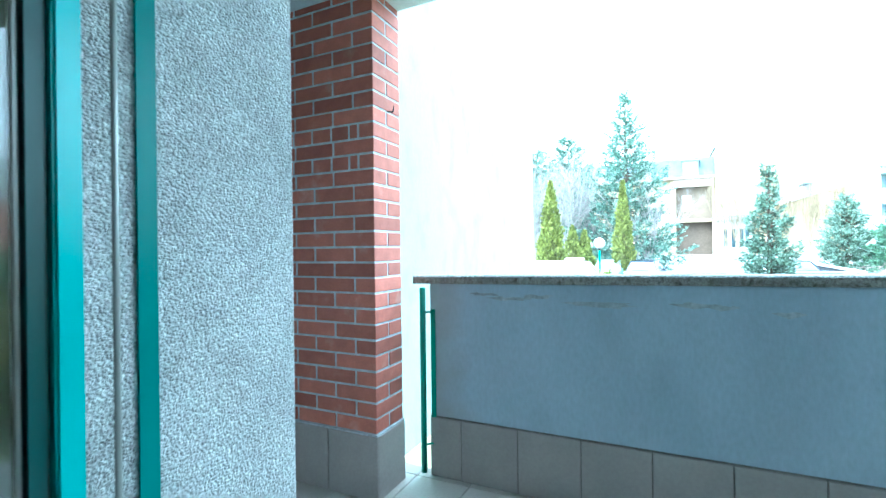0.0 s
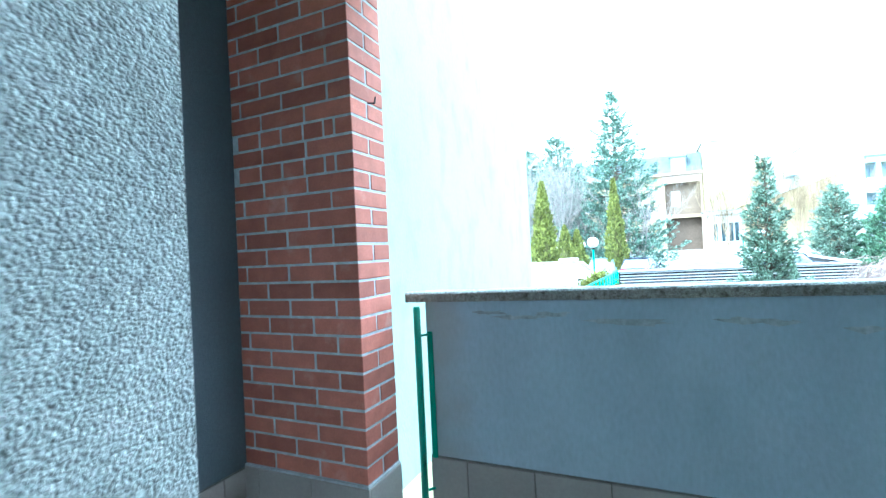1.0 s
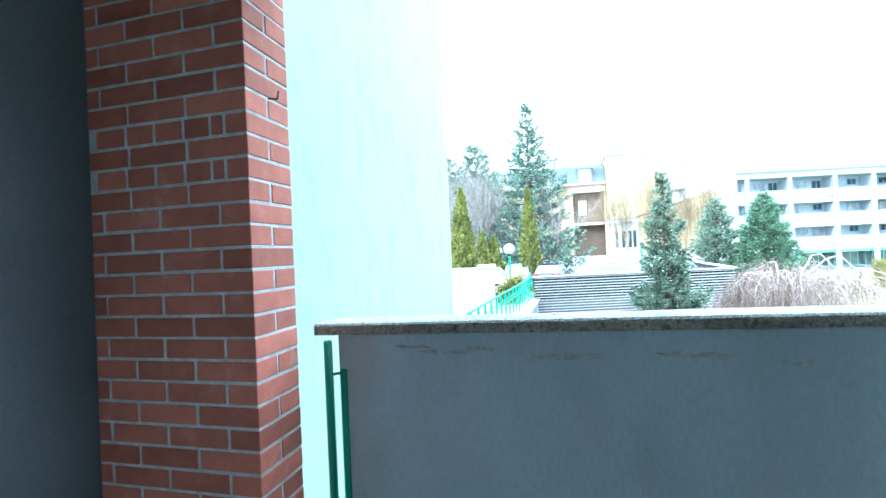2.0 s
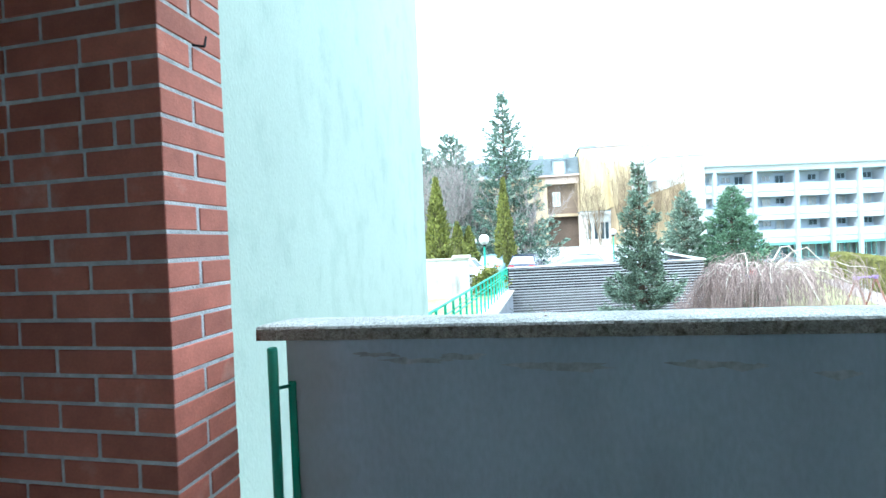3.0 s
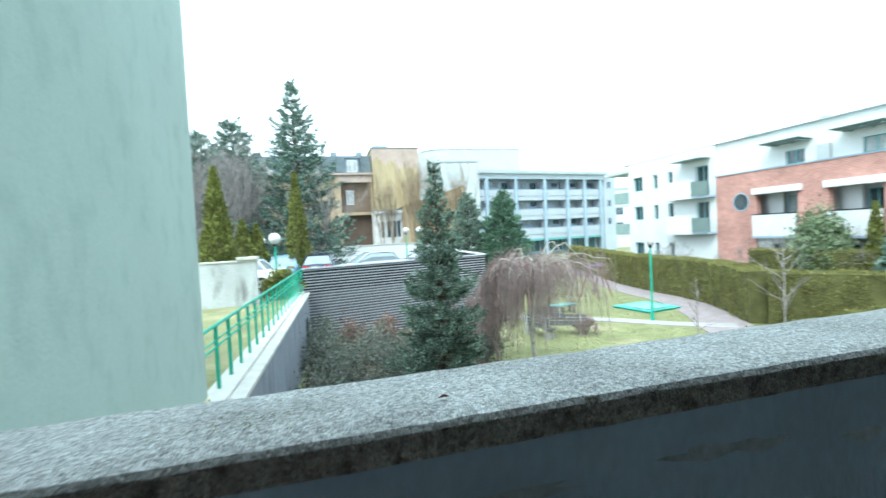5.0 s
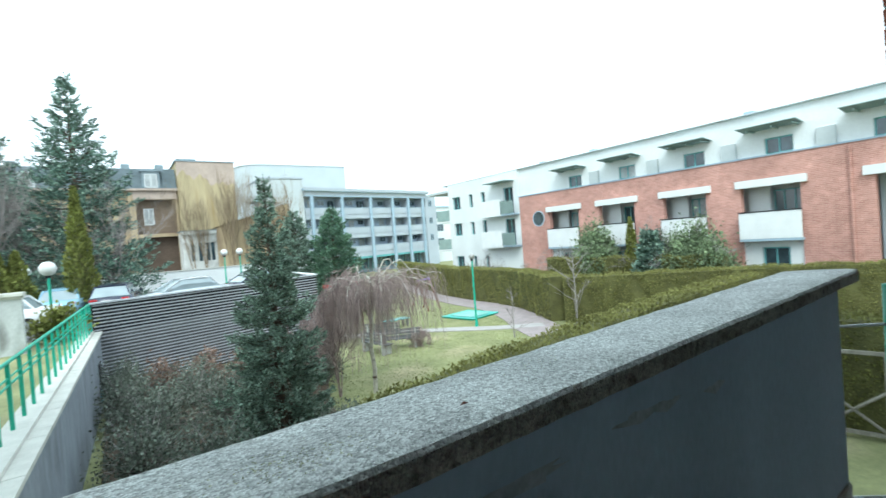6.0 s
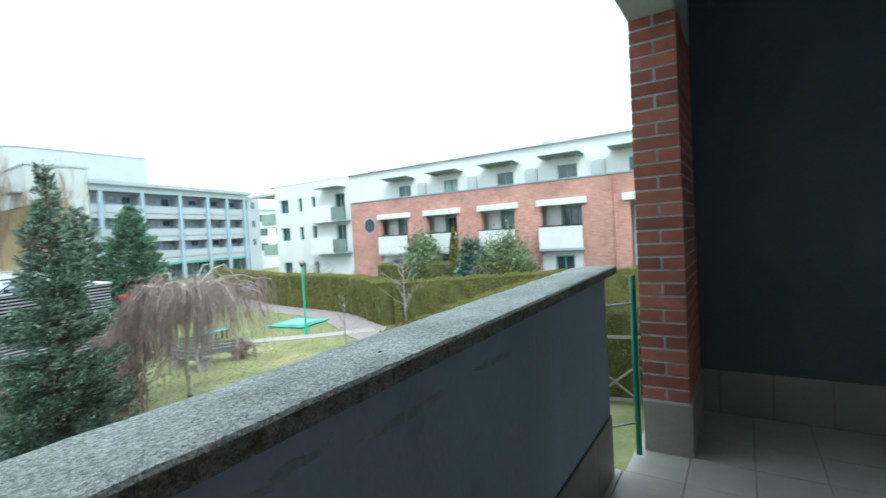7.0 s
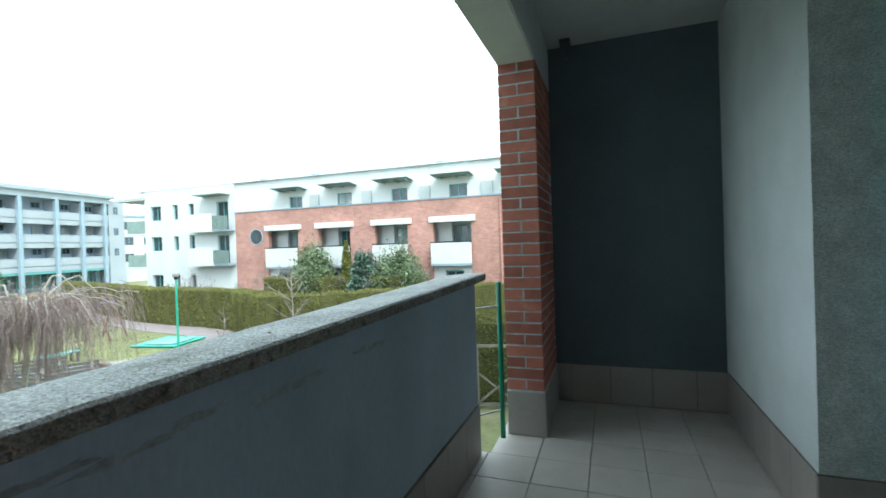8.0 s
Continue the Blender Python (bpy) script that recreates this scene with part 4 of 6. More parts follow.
def old_house():
    """Ochre tenement with a slate mansard, brown loggia bay and a blank party wall."""
    o = thing("tenement_house", "old ochre tenement with a slate mansard roof", "building")
    Y = 60.0
    wins = []
    for c in (-12.4, -9.6, -6.48, -3.4):
        for z in (1.0, 5.3):
            wins.append((c - 0.5, c + 0.5, z, z + 1.5))
    wins += [(-0.55, 0.45, 4.05, 5.4), (-0.55, 0.45, 0.6, 2.2)]
    part("front_wall", holed_wall(-16, 1.3, -1.2, 9.0, wins, 0.4), M_OCHRE, o).location = (0, Y, 0)
    part("core", box(-16, 5.75, Y + 0.9, Y + 10, -1.2, 8.9), M_BROWN_PLASTER, o)
    for w in wins:
        window_part(o, w[0], w[1], w[2], w[3], Y + 0.2, M_WHITE_PAINT, M_PANE, 1)
        part("sill", box(w[0] - 0.1, w[1] + 0.1, Y - 0.1, Y - 0.001, w[2] - 0.12, w[2] - 0.02), M_PINK_PLASTER, o)
        part("window_hood", box(w[0] - 0.12, w[1] + 0.12, Y - 0.12, Y - 0.001, w[3] + 0.06, w[3] + 0.22), M_PINK_PLASTER, o)
    # bay with brown loggia walls: a narrow ochre pier, a pinkish band over two open floors
    part("bay_wall", holed_wall(1.32, 5.75, -1.2, 9.0, [(1.92, 5.55, -0.8, 3.95), (1.92, 5.55, 4.3, 7.95)], 0.3), M_OCHRE, o).location = (0, Y - 0.5, 0)
    part("bay_band", box(1.7, 5.75, Y - 0.56, Y - 0.502, 7.98, 8.85, 0.01), M_PINK_PLASTER, o)
    part("bay_back_upper", box(1.33, 5.74, Y + 0.3, Y + 0.49, 4.1, 8.2), M_LOGGIA, o)
    part("bay_back_lower", box(1.33, 5.74, Y + 0.3, Y + 0.49, -1.2, 4.095), M_BROWN_PLASTER, o)
    window_part(o, 2.6, 3.5, 5.3, 7.05, Y + 0.2, M_WHITE_PAINT, M_CURTAIN, 1)
    part("loggia_slab", box(1.93, 5.54, Y - 0.45, Y + 0.29, 3.97, 4.28), M_BROWN_PLASTER, o)
    part("cornice", box(-16.2, 5.85, Y - 0.85, Y - 0.562, 8.87, 9.10, 0.02), M_PINK_PLASTER, o)
    bm = bmesh.new()
    pr = [(-0.8, 9.1), (0.2, 11.3), (3.5, 11.9), (10, 9.1)]
    for a, b in zip(pr, pr[1:]):
        bm.faces.new([bm.verts.new(p) for p in ((-16.2, Y + a[0], a[1]), (5.78, Y + a[0], a[1]), (5.78, Y + b[0], b[1]), (-16.2, Y + b[0], b[1]))])
    bm.faces.new([bm.verts.new((5.78, Y + p[0], p[1])) for p in pr])
    bmesh.ops.solidify(bm, geom=bm.faces[:], thickness=0.08)
    part("mansard_roof", bm, M_SLATE, o, "blue-grey slate mansard")
    for c in (-9.6, -6.4, -1.2, 3.44):
        d = part("dormer", box(c - 0.80, c + 0.80, Y - 0.72, Y + 1.2, 9.12, 10.9), M_SLATE, o)
        part("dormer_roof", box(c - 0.95, c + 0.95, Y - 0.85, Y + 1.3, 10.905, 11.02), M_SLATE, d)
        window_part(d, c - 0.58, c + 0.58, 9.2, 10.65, Y - 0.80, M_WHITE_PAINT, M_CURTAIN, 1)
    for c in (-7.9, 1.4, 4.6):
        part("chimney", box(c - 0.4, c + 0.4, Y + 3.0, Y + 4.0, 11.5, 12.3, 0.02), M_SLATE, o)
    pw = thing("party_wall_house", "tall house with a blank stained ochre party wall", "building")
    part("party_wall", box(5.84, 11.65, Y - 1.0, Y + 12, -1.2, 12.0), M_OCHRE_PALE, pw)
    edge = [(5.82 + 0.325 * k, 10.3 + 0.5 * math.sin(k * 0.7) * math.cos(k * 0.31) + 0.14 * ((k * 7) % 5) - 0.06 * k) for k in range(19)]
    bm = bmesh.new()
    for (xa, za), (xb, zb) in zip(edge, edge[1:]):
        bm.faces.new([bm.verts.new(p) for p in ((xa, Y - 1.03, za), (xb, Y - 1.03, zb), (xb, Y - 1.03, 12.02), (xa, Y - 1.03, 12.02))])
        bm.faces.new([bm.verts.new(p) for p in ((xa, Y - 1.0, za), (xb, Y - 1.0, zb), (xb, Y - 1.03, zb), (xa, Y - 1.03, za))])
    part("bare_render", bm, M_PINK_PLASTER, pw)
    part("roof_edge", box(5.7, 11.75, Y - 1.1, Y + 12.1, 12.025, 12.12), M_SLATE, pw)
    part("chimney", box(6.1, 8.1, Y + 1, Y + 2, 12.12, 12.7), M_SLATE, pw)
    # lower party wall stepping up to the side
    bm = bmesh.new()
    pts = [(8.75, -1.2), (16.6, -1.2), (16.6, 6.95), (8.75, 4.5)]
    fr = [bm.verts.new((x, Y - 4, z)) for x, z in pts]
    bk = [bm.verts.new((x, Y + 1, z)) for x, z in pts]
    bm.faces.new(fr)
    bm.faces.new(bk[::-1])
    for i in range(4):
        j = (i + 1) % 4
        bm.faces.new((fr[j], fr[i], bk[i], bk[j]))
    bmesh.ops.recalc_face_normals(bm, faces=bm.faces[:])
    lw = thing("low_party_wall", "lower ochre wall with a sloping tiled top", "building")
    part("wall", bm, M_OCHRE, lw)
    bm = bmesh.new()
    v = [bm.verts.new(p) for p in ((8.65, Y - 4.1, 4.5), (16.7, Y - 4.1, 6.98), (16.7, Y + 1.1, 6.98), (8.65, Y + 1.1, 4.5))]
    bm.faces.new(v)
    bmesh.ops.solidify(bm, geom=bm.faces[:], thickness=-0.14)
    part("tile_edge", bm, M_BROWN_PLASTER, lw)
    wh = thing("low_white_house", "low white house with peeling plaster and narrow windows", "building")
    hol = [(c, c + 0.45, 1.0, 3.0) for c in (6.2, 6.9, 7.6, 8.1)]
    part("wall", holed_wall(5.5, 8.72, -1.2, 4.2, hol, 0.3), M_PALE_OLD, wh).location = (0, Y - 4.0, 0)
    part("core", box(5.52, 8.7, Y - 3.65, Y - 1.1, -1.2, 4.1), M_PALE_OLD, wh)
    for q in hol:
        window_part(wh, q[0], q[1], q[2], q[3], Y - 3.85, M_PALE_OLD, M_PANE, 0)
    part("cornice", box(5.4, 8.74, Y - 4.2, Y - 4.002, 3.85, 4.2, 0.03), M_PALE_OLD, wh)
    part("roof", box(5.4, 8.74, Y - 4.2, Y - 1.05, 4.202, 4.3), M_SLATE, wh)
    lowd = thing("deck_boundary_wall", "long low white wall along the parking deck", "wall")
    part("wall", box(-14, 17, 44.0, 44.2, -0.96, 0.45), M_WHITE, lowd)
    part("cap", box(-14, 17, 43.95, 44.25, 0.452, 0.52), M_PALE_STONE, lowd)


old_house()

# ---- vegetation ----


def strands(name, lines, r0, r1, mat, sides=3):
    """Thin tapering twigs along the given lines of points, as one mesh."""
    V, F = [], []
    for line in lines:
        n = len(line)
        base = len(V)
        for i, p in enumerate(line):
            p = Vector(p)
            d = (Vector(line[min(i + 1, n - 1)]) - Vector(line[max(i - 1, 0)]))
            d = d.normalized() if d.length > 1e-6 else Vector((0, 0, 1))
            s = d.cross(Vector((0.31, 0.87, 0.38))).normalized()
            t = d.cross(s)
            w = line_r(r0, r1, i / max(n - 1, 1))
            for k in range(sides):
                a = math.tau * k / sides
                V.append(p + s * (w * math.cos(a)) + t * (w * math.sin(a)))
        for i in range(n - 1):
            for k in range(sides):
                j = (k + 1) % sides
                F.append((base + i * sides + k, base + i * sides + j, base + (i + 1) * sides + j, base + (i + 1) * sides + k))
    return raw_mesh(name, V, F, mat)


def line_r(r0, r1, f):
    return r0 + (r1 - r0) * f


def conifer(name, label, place, height, radius, mat, seed, clear=0.03, sprig=0.16, dens=1.0, droop=0.35, power=0.85, group="", ragged=0.72, young_mat=None):
    """Tapered trunk, whorls of limbs and many needle sprays with an uneven outline."""
    rng = np.random.default_rng(seed)
    tr = thing(name, label, "tree", Matrix.Translation(place), group)
    part("trunk", tube((0, 0, 0), (0, 0, height * 0.97), height * 0.018 + 0.03, 0.01), M_BARK, tr)
    pts, ups, tips, tip_ups, limbs = [], [], [], [], []
    z = height * clear
    while z < height * 0.985:
        f = z / height
        gap = height * 0.023 * (0.75 + 0.5 * rng.uniform()) * (1.15 - 0.5 * f)
        R = radius * (1 - f) ** power * (0.93 + 0.12 * math.sin(z * 7.1 + seed))
        n = max(4, int(8 * (1 - f) + 4))
        a0 = rng.uniform(0, 6.28)
        for k in range(n):
            a = a0 + math.tau * k / n + rng.normal(0, 0.2)
            r = max(R * rng.uniform(ragged, 1.12), 0.08)
            slope = -0.30 + 0.85 * f + rng.normal(0, 0.10)
            z_at = z + rng.normal(0, 0.7) * gap
            line = np.array([(math.cos(a) * r * s, math.sin(a) * r * s, z_at + slope * r * s - droop * r * s * (1 - s) * (1.3 - f) + 0.12 * r * s ** 3) for s in np.linspace(0, 1, 6)])
            limbs.append([tuple(p) for p in line])
            # side shoots, each a short brush of needle sprays, tips turned up
            nb = max(6, int(dens * r / sprig))
            s = np.sort(rng.uniform(0.12, 1.0, nb) ** 0.8)
            i = np.minimum((s * 5).astype(int), 4)
            g = (s * 5 - i)[:, None]
            base = line[i] * (1 - g) + line[i + 1] * g + np.stack((np.zeros(nb), np.zeros(nb), rng.normal(0, 0.3, nb) * gap), 1)
            turn = a + np.where(np.arange(nb) % 2, 1, -1) * rng.uniform(0.3, 1.15, nb) * (1.05 - s * 0.8)
            d = np.stack((np.cos(turn), np.sin(turn), rng.uniform(-0.55, 0.45, nb)), 1)
            length = (0.36 * r * (1.05 - s) + sprig * 1.5) * rng.uniform(0.45, 1.15, nb)
            for q in (0.15, 0.4, 0.65, 0.85, 1.0):
                at = base + d * (length * q)[:, None] + np.array((0, 0, 0.25)) * (length * q * q)[:, None] + rng.normal(0, sprig * 0.2, (nb, 3))
                along = d + rng.normal(0, 0.35, (nb, 3)) + (0, 0, 0.15 + 0.5 * q)
                young = rng.uniform(0, 1, nb) < (0.55 if q > 0.8 else 0.06) * (0.4 + 0.8 * s)
                pts.append(at[~young])
                ups.append(along[~young])
                tips.append(at[young])
                tip_ups.append(along[young])
        z += gap
    tagged(part("branchwork", strands("branchwork", limbs, 0.018 * height / 6, 0.004, M_BARK), None, tr), kind="stuff")
    for s in np.linspace(0, 1, 20):
        pts.append(np.array([(0, 0, height * (0.93 + 0.08 * s))]))
        ups.append(np.array([(rng.normal(0, 0.4), rng.normal(0, 0.4), 1)]))
    V, F = leaf_quads(np.concatenate(pts), np.concatenate(ups), sprig, rng, 0.26, 0.3)
    tagged(part("crown", quads_mesh("crown", V, F, mat), None, tr), kind="stuff")
    V, F = leaf_quads(np.concatenate(tips), np.concatenate(tip_ups), sprig * 0.95, rng, 0.26, 0.3)
    tagged(part("young_growth", quads_mesh("young_growth", V, F, young_mat or M_TIPS), None, tr, "paler young needles"), kind="stuff")
    return tr


def thuja(name, label, place, height, radius, mat, seed, n=5200, sprig=0.13, group=""):
    """Dense narrow cone of upright sprays, over a dark core."""
    rng = np.random.default_rng(seed)
    tr = thing(name, label, "tree", Matrix.Translation(place), group)
    part("trunk", tube((0, 0, 0), (0, 0, height * 0.8), 0.07, 0.02), M_BARK, tr)
    core = bmesh.new()
    bmesh.ops.create_cone(core, cap_ends=True, segments=14, radius1=radius * 0.72, radius2=0.02, depth=height * 0.9)
    bmesh.ops.translate(core, vec=(0, 0, height * 0.46), verts=core.verts[:])
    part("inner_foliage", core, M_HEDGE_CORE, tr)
    f = rng.uniform(0.0, 1.0, n) ** 1.25
    prof = np.where(f < 0.22, 0.72 + 1.27 * f, np.clip(1.0 - ((f - 0.22) / 0.78) ** 1.35, 0, 1))
    a = rng.uniform(0, 6.283, n)
    lump = 1 + 0.13 * np.sin(a * 3 + f * 19 + seed) + 0.08 * np.sin(a * 5 - f * 31)
    r = radius * prof * lump * rng.uniform(0.72, 1.04, n) + 0.02
    P = np.stack((np.cos(a) * r, np.sin(a) * r, f * height), 1)
    U = np.stack((np.cos(a) * 0.6, np.sin(a) * 0.6, np.ones(n)), 1)
    V, F = leaf_quads(P, U, sprig, rng, 0.35, 0.4)
    tagged(part("crown", quads_mesh("crown", V, F, mat), None, tr), kind="stuff")
    return tr


def branch_lines(rng, start, direction, length, depth, out, bend=0.25, split=(2, 4), up=0.15, fan=0.55):
    d = np.array(direction, float)
    p = np.array(start, float)
    line = [tuple(p)]
    steps = 5
    for _ in range(steps):
        d = d + rng.normal(0, bend * 0.35, 3) + np.array((0, 0, up * 0.3))
        d /= np.linalg.norm(d)
        p = p + d * length / steps
        line.append(tuple(p))
    out.setdefault(depth, []).append(line)
    if depth > 0:
        for k in range(rng.integers(*split) + 1):
            i = rng.integers(2, steps + 1)
            nd = d + rng.normal(0, fan, 3)
            branch_lines(rng, line[i], nd / np.linalg.norm(nd), length * rng.uniform(0.5, 0.75), depth - 1, out, bend, split, up, fan)


def bare_tree(name, label, place, height, mat, seed, depth=4, spread=0.6, stems=1, thick=0.05, group="", up=0.15, fan=0.55):
    """A leafless tree: stems that divide into limbs and fine twigs."""
    rng = np.random.default_rng(seed)
    tr = thing(name, label, "tree", Matrix.Translation(place), group)
    out = {}
    for k in range(stems):
        d = np.array((rng.normal(0, spread * 0.4), rng.normal(0, spread * 0.4), 1.0))
        branch_lines(rng, (rng.normal(0, 0.05), rng.normal(0, 0.05), 0), d / np.linalg.norm(d), height * 0.48, depth, out, spread, (2, 4), up, fan)
    for dpt, lines in sorted(out.items(), reverse=True):
        w = thick * 0.52 ** (depth - dpt)
        if dpt == depth:
            for line in lines:
                part("stem", strands("stem", [line], max(w, 0.007), max(w * 0.55, 0.005), mat, 6), None, tr)
        else:
            tagged(part("branchwork", strands("branchwork", lines, max(w, 0.007), max(w * 0.55, 0.005), mat, 5 if dpt >= depth - 1 else 3), None, tr), kind="stuff")
    return tr


def weeping_tree(place):
    """A small weeping birch: crooked pale limbs arching over, and curtains of thin hanging twigs."""
    rng = np.random.default_rng(5)
    tr = thing("weeping_tree", "leafless weeping birch with reddish hanging twigs", "tree", Matrix.Translation(place))
    part("trunk", strands("trunk", [[(0, 0, 0), (0.03, 0, 0.7), (-0.02, 0.03, 1.4), (0.05, 0.0, 2.1), (0.02, 0.0, 2.9)]], 0.07, 0.055, M_BIRCH, 8), None, tr)
    part("dark_band", strands("dark_band", [[(0.012, 0, 0.46), (0.015, 0, 0.53)]], 0.073, 0.073, M_BARK, 8), None, tr)
    limbs, hang = [], []
    for k in range(24):
        a = math.tau * k / 24 + rng.normal(0, 0.15)
        east = math.cos(a)
        R = rng.uniform(1.0, 1.75) * (1.12 + 0.28 * east)
        z0 = rng.uniform(2.3, 2.95)
        peak = rng.uniform(3.35, 3.85) + 0.12 * east
        end = peak - rng.uniform(0.25, 0.75)
        wob = np.zeros(3)
        line = []
        for s in np.linspace(0, 1, 10):
            wob = wob * 0.7 + rng.normal(0, 0.055, 3)
            z = z0 + (peak - z0) * math.sin(min(s / 0.55, 1.0) * math.pi / 2) - (peak - end) * max(0.0, (s - 0.5) / 0.5) ** 2
            line.append((math.cos(a) * R * s + wob[0], math.sin(a) * R * s + wob[1], z + wob[2]))
        limbs.append(line)
        curtain = 0.5 - 0.5 * math.cos(a - 0.35)       # long and dense on one side, short on the other
        for m in range(int(52 + 40 * curtain)):
            s = rng.uniform(0.25, 1.0) ** 0.7
            i = min(int(s * 9), 8)
            g = s * 9 - i
            p = np.array(line[i]) * (1 - g) + np.array(line[i + 1]) * g + rng.normal(0, 0.12, 3)
            L = rng.uniform(0.4, 1.6 + 0.55 * curtain) * (0.35 + 0.75 * s)
            if rng.uniform() < 0.10 * s:
                L += 0.7
            L = min(L, p[2] - 0.95)
            o = rng.normal(0, 0.16, 2) + np.array((math.cos(a), math.sin(a))) * 0.16
            h = [tuple(p)]
            sway = rng.normal(0, 0.03, 2)
            for q in (0.08, 0.2, 0.4, 0.7, 1.0):
                sway = sway + rng.normal(0, 0.025, 2)
                h.append((p[0] + o[0] * math.sqrt(q) + sway[0], p[1] + o[1] * math.sqrt(q) + sway[1], p[2] + 0.10 * math.sin(q * 3) - L * q))
            hang.append(h)
            if rng.uniform() < 0.3:
                b = np.array(h[2])
                d = rng.normal(0, 0.12, 2)
                M = L * 0.5
                hang.append([tuple(b), (b[0] + d[0] * 0.7, b[1] + d[1] * 0.7, b[2] - M * 0.3), (b[0] + d[0], b[1] + d[1], b[2] - M)])
    for line in limbs:
        part("limb", strands("limb", [line], 0.022, 0.007, M_BIRCH, 5), None, tr)
    for dx, dz in ((0.55, 0.30), (0.95, 0.18)):
        part("limb", strands("limb", [[(0.02, -0.1, 2.8), (dx * 0.4, -0.3, 3.6), (dx * 0.7, -0.45, 3.75 + dz), (dx, -0.5, 3.95 + dz * 0.4), (dx + 0.35, -0.55, 3.6)]], 0.030, 0.012, M_BIRCH, 6), None, tr)
    tagged(part("hanging_growth", strands("hanging_growth", hang, 0.0062, 0.0034, M_TWIG, 3), None, tr), kind="stuff")
    return tr


def hedge(name, label, pts, width, height, seed, z=GZ, per=360, sprig=0.055, mat=None, twiggy=False):
    """A clipped hedge along a line: a dark core with leaf sprays all over its sides and top."""
    rng = np.random.default_rng(seed)
    hd = thing(name, label, "hedge", group="hedges")
    bm = bmesh.new()
    P, U = [], []
    left, right = [], []
    for i, p in enumerate(pts):
        a, b = Vector(pts[max(i - 1, 0)]), Vector(pts[min(i + 1, len(pts) - 1)])
        d = (b - a).normalized()
        nrm = Vector((-d.y, d.x))
        left.append(Vector(p) + nrm * width / 2)
        right.append(Vector(p) - nrm * width / 2)
    ins = 0.90
    rows = []
    for i, p in enumerate(pts):
        c = Vector(p)
        l, r = c + (left[i] - c) * ins, c + (right[i] - c) * ins
        rows.append([bm.verts.new((l.x, l.y, z)), bm.verts.new((l.x, l.y, z + height - 0.07)), bm.verts.new((r.x, r.y, z + height - 0.07)), bm.verts.new((r.x, r.y, z))])
    for a, b in zip(rows, rows[1:]):
        for k in range(3):
            bm.faces.new((a[k], a[k + 1], b[k + 1], b[k]))
    bm.faces.new(rows[0][::-1])
    bm.faces.new(rows[-1])
    bmesh.ops.recalc_face_normals(bm, faces=bm.faces[:])
    # core darkened to stand for the shade between the leaves
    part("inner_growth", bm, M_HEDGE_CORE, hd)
    for i in range(len(pts) - 1):
        L = (Vector(pts[i + 1]) - Vector(pts[i])).length
        for side_a, side_b, c in ((left[i], left[i + 1], 1), (right[i], right[i + 1], -1)):
            m = int(L * height * per)
            s, h = rng.uniform(0, 1, m), rng.uniform(0.0, 1, m) ** 0.9
            xy = np.outer(1 - s, side_a) + np.outer(s, side_b)
            d = (side_b - side_a).normalized()
            nn = np.array((-d.y * c, d.x * c))
            bulge = 0.06 * np.sin(s * L * 5.2 + i) + 0.05 * np.sin(h * 6 + s * L * 2.3) + rng.normal(0, 0.03, m)
            xy = xy + np.outer(bulge, nn)
            P.append(np.column_stack((xy, z + h * height)))
            U.append(np.column_stack((np.tile(nn * 0.8, (m, 1)), np.full(m, 0.8))))
        m = int(L * width * per * 1.2)
        s, w = rng.uniform(0, 1, m), rng.uniform(0, 1, m)
        A = np.outer(1 - s, left[i]) + np.outer(s, left[i + 1])
        B = np.outer(1 - s, right[i]) + np.outer(s, right[i + 1])
        xy = A * w[:, None] + B * (1 - w)[:, None]
        P.append(np.column_stack((xy, z + height + 0.05 * np.sin(s * L * 3.1) + rng.normal(0, 0.035, m) - 0.04)))
        U.append(np.tile((0, 0, 1.0), (m, 1)))
    V, F = leaf_quads(np.concatenate(P), np.concatenate(U), sprig, rng, 0.4, 0.5)
    tagged(part("foliage", quads_mesh("foliage", V, F, mat or M_HEDGE), None, hd), kind="stuff")
    return hd


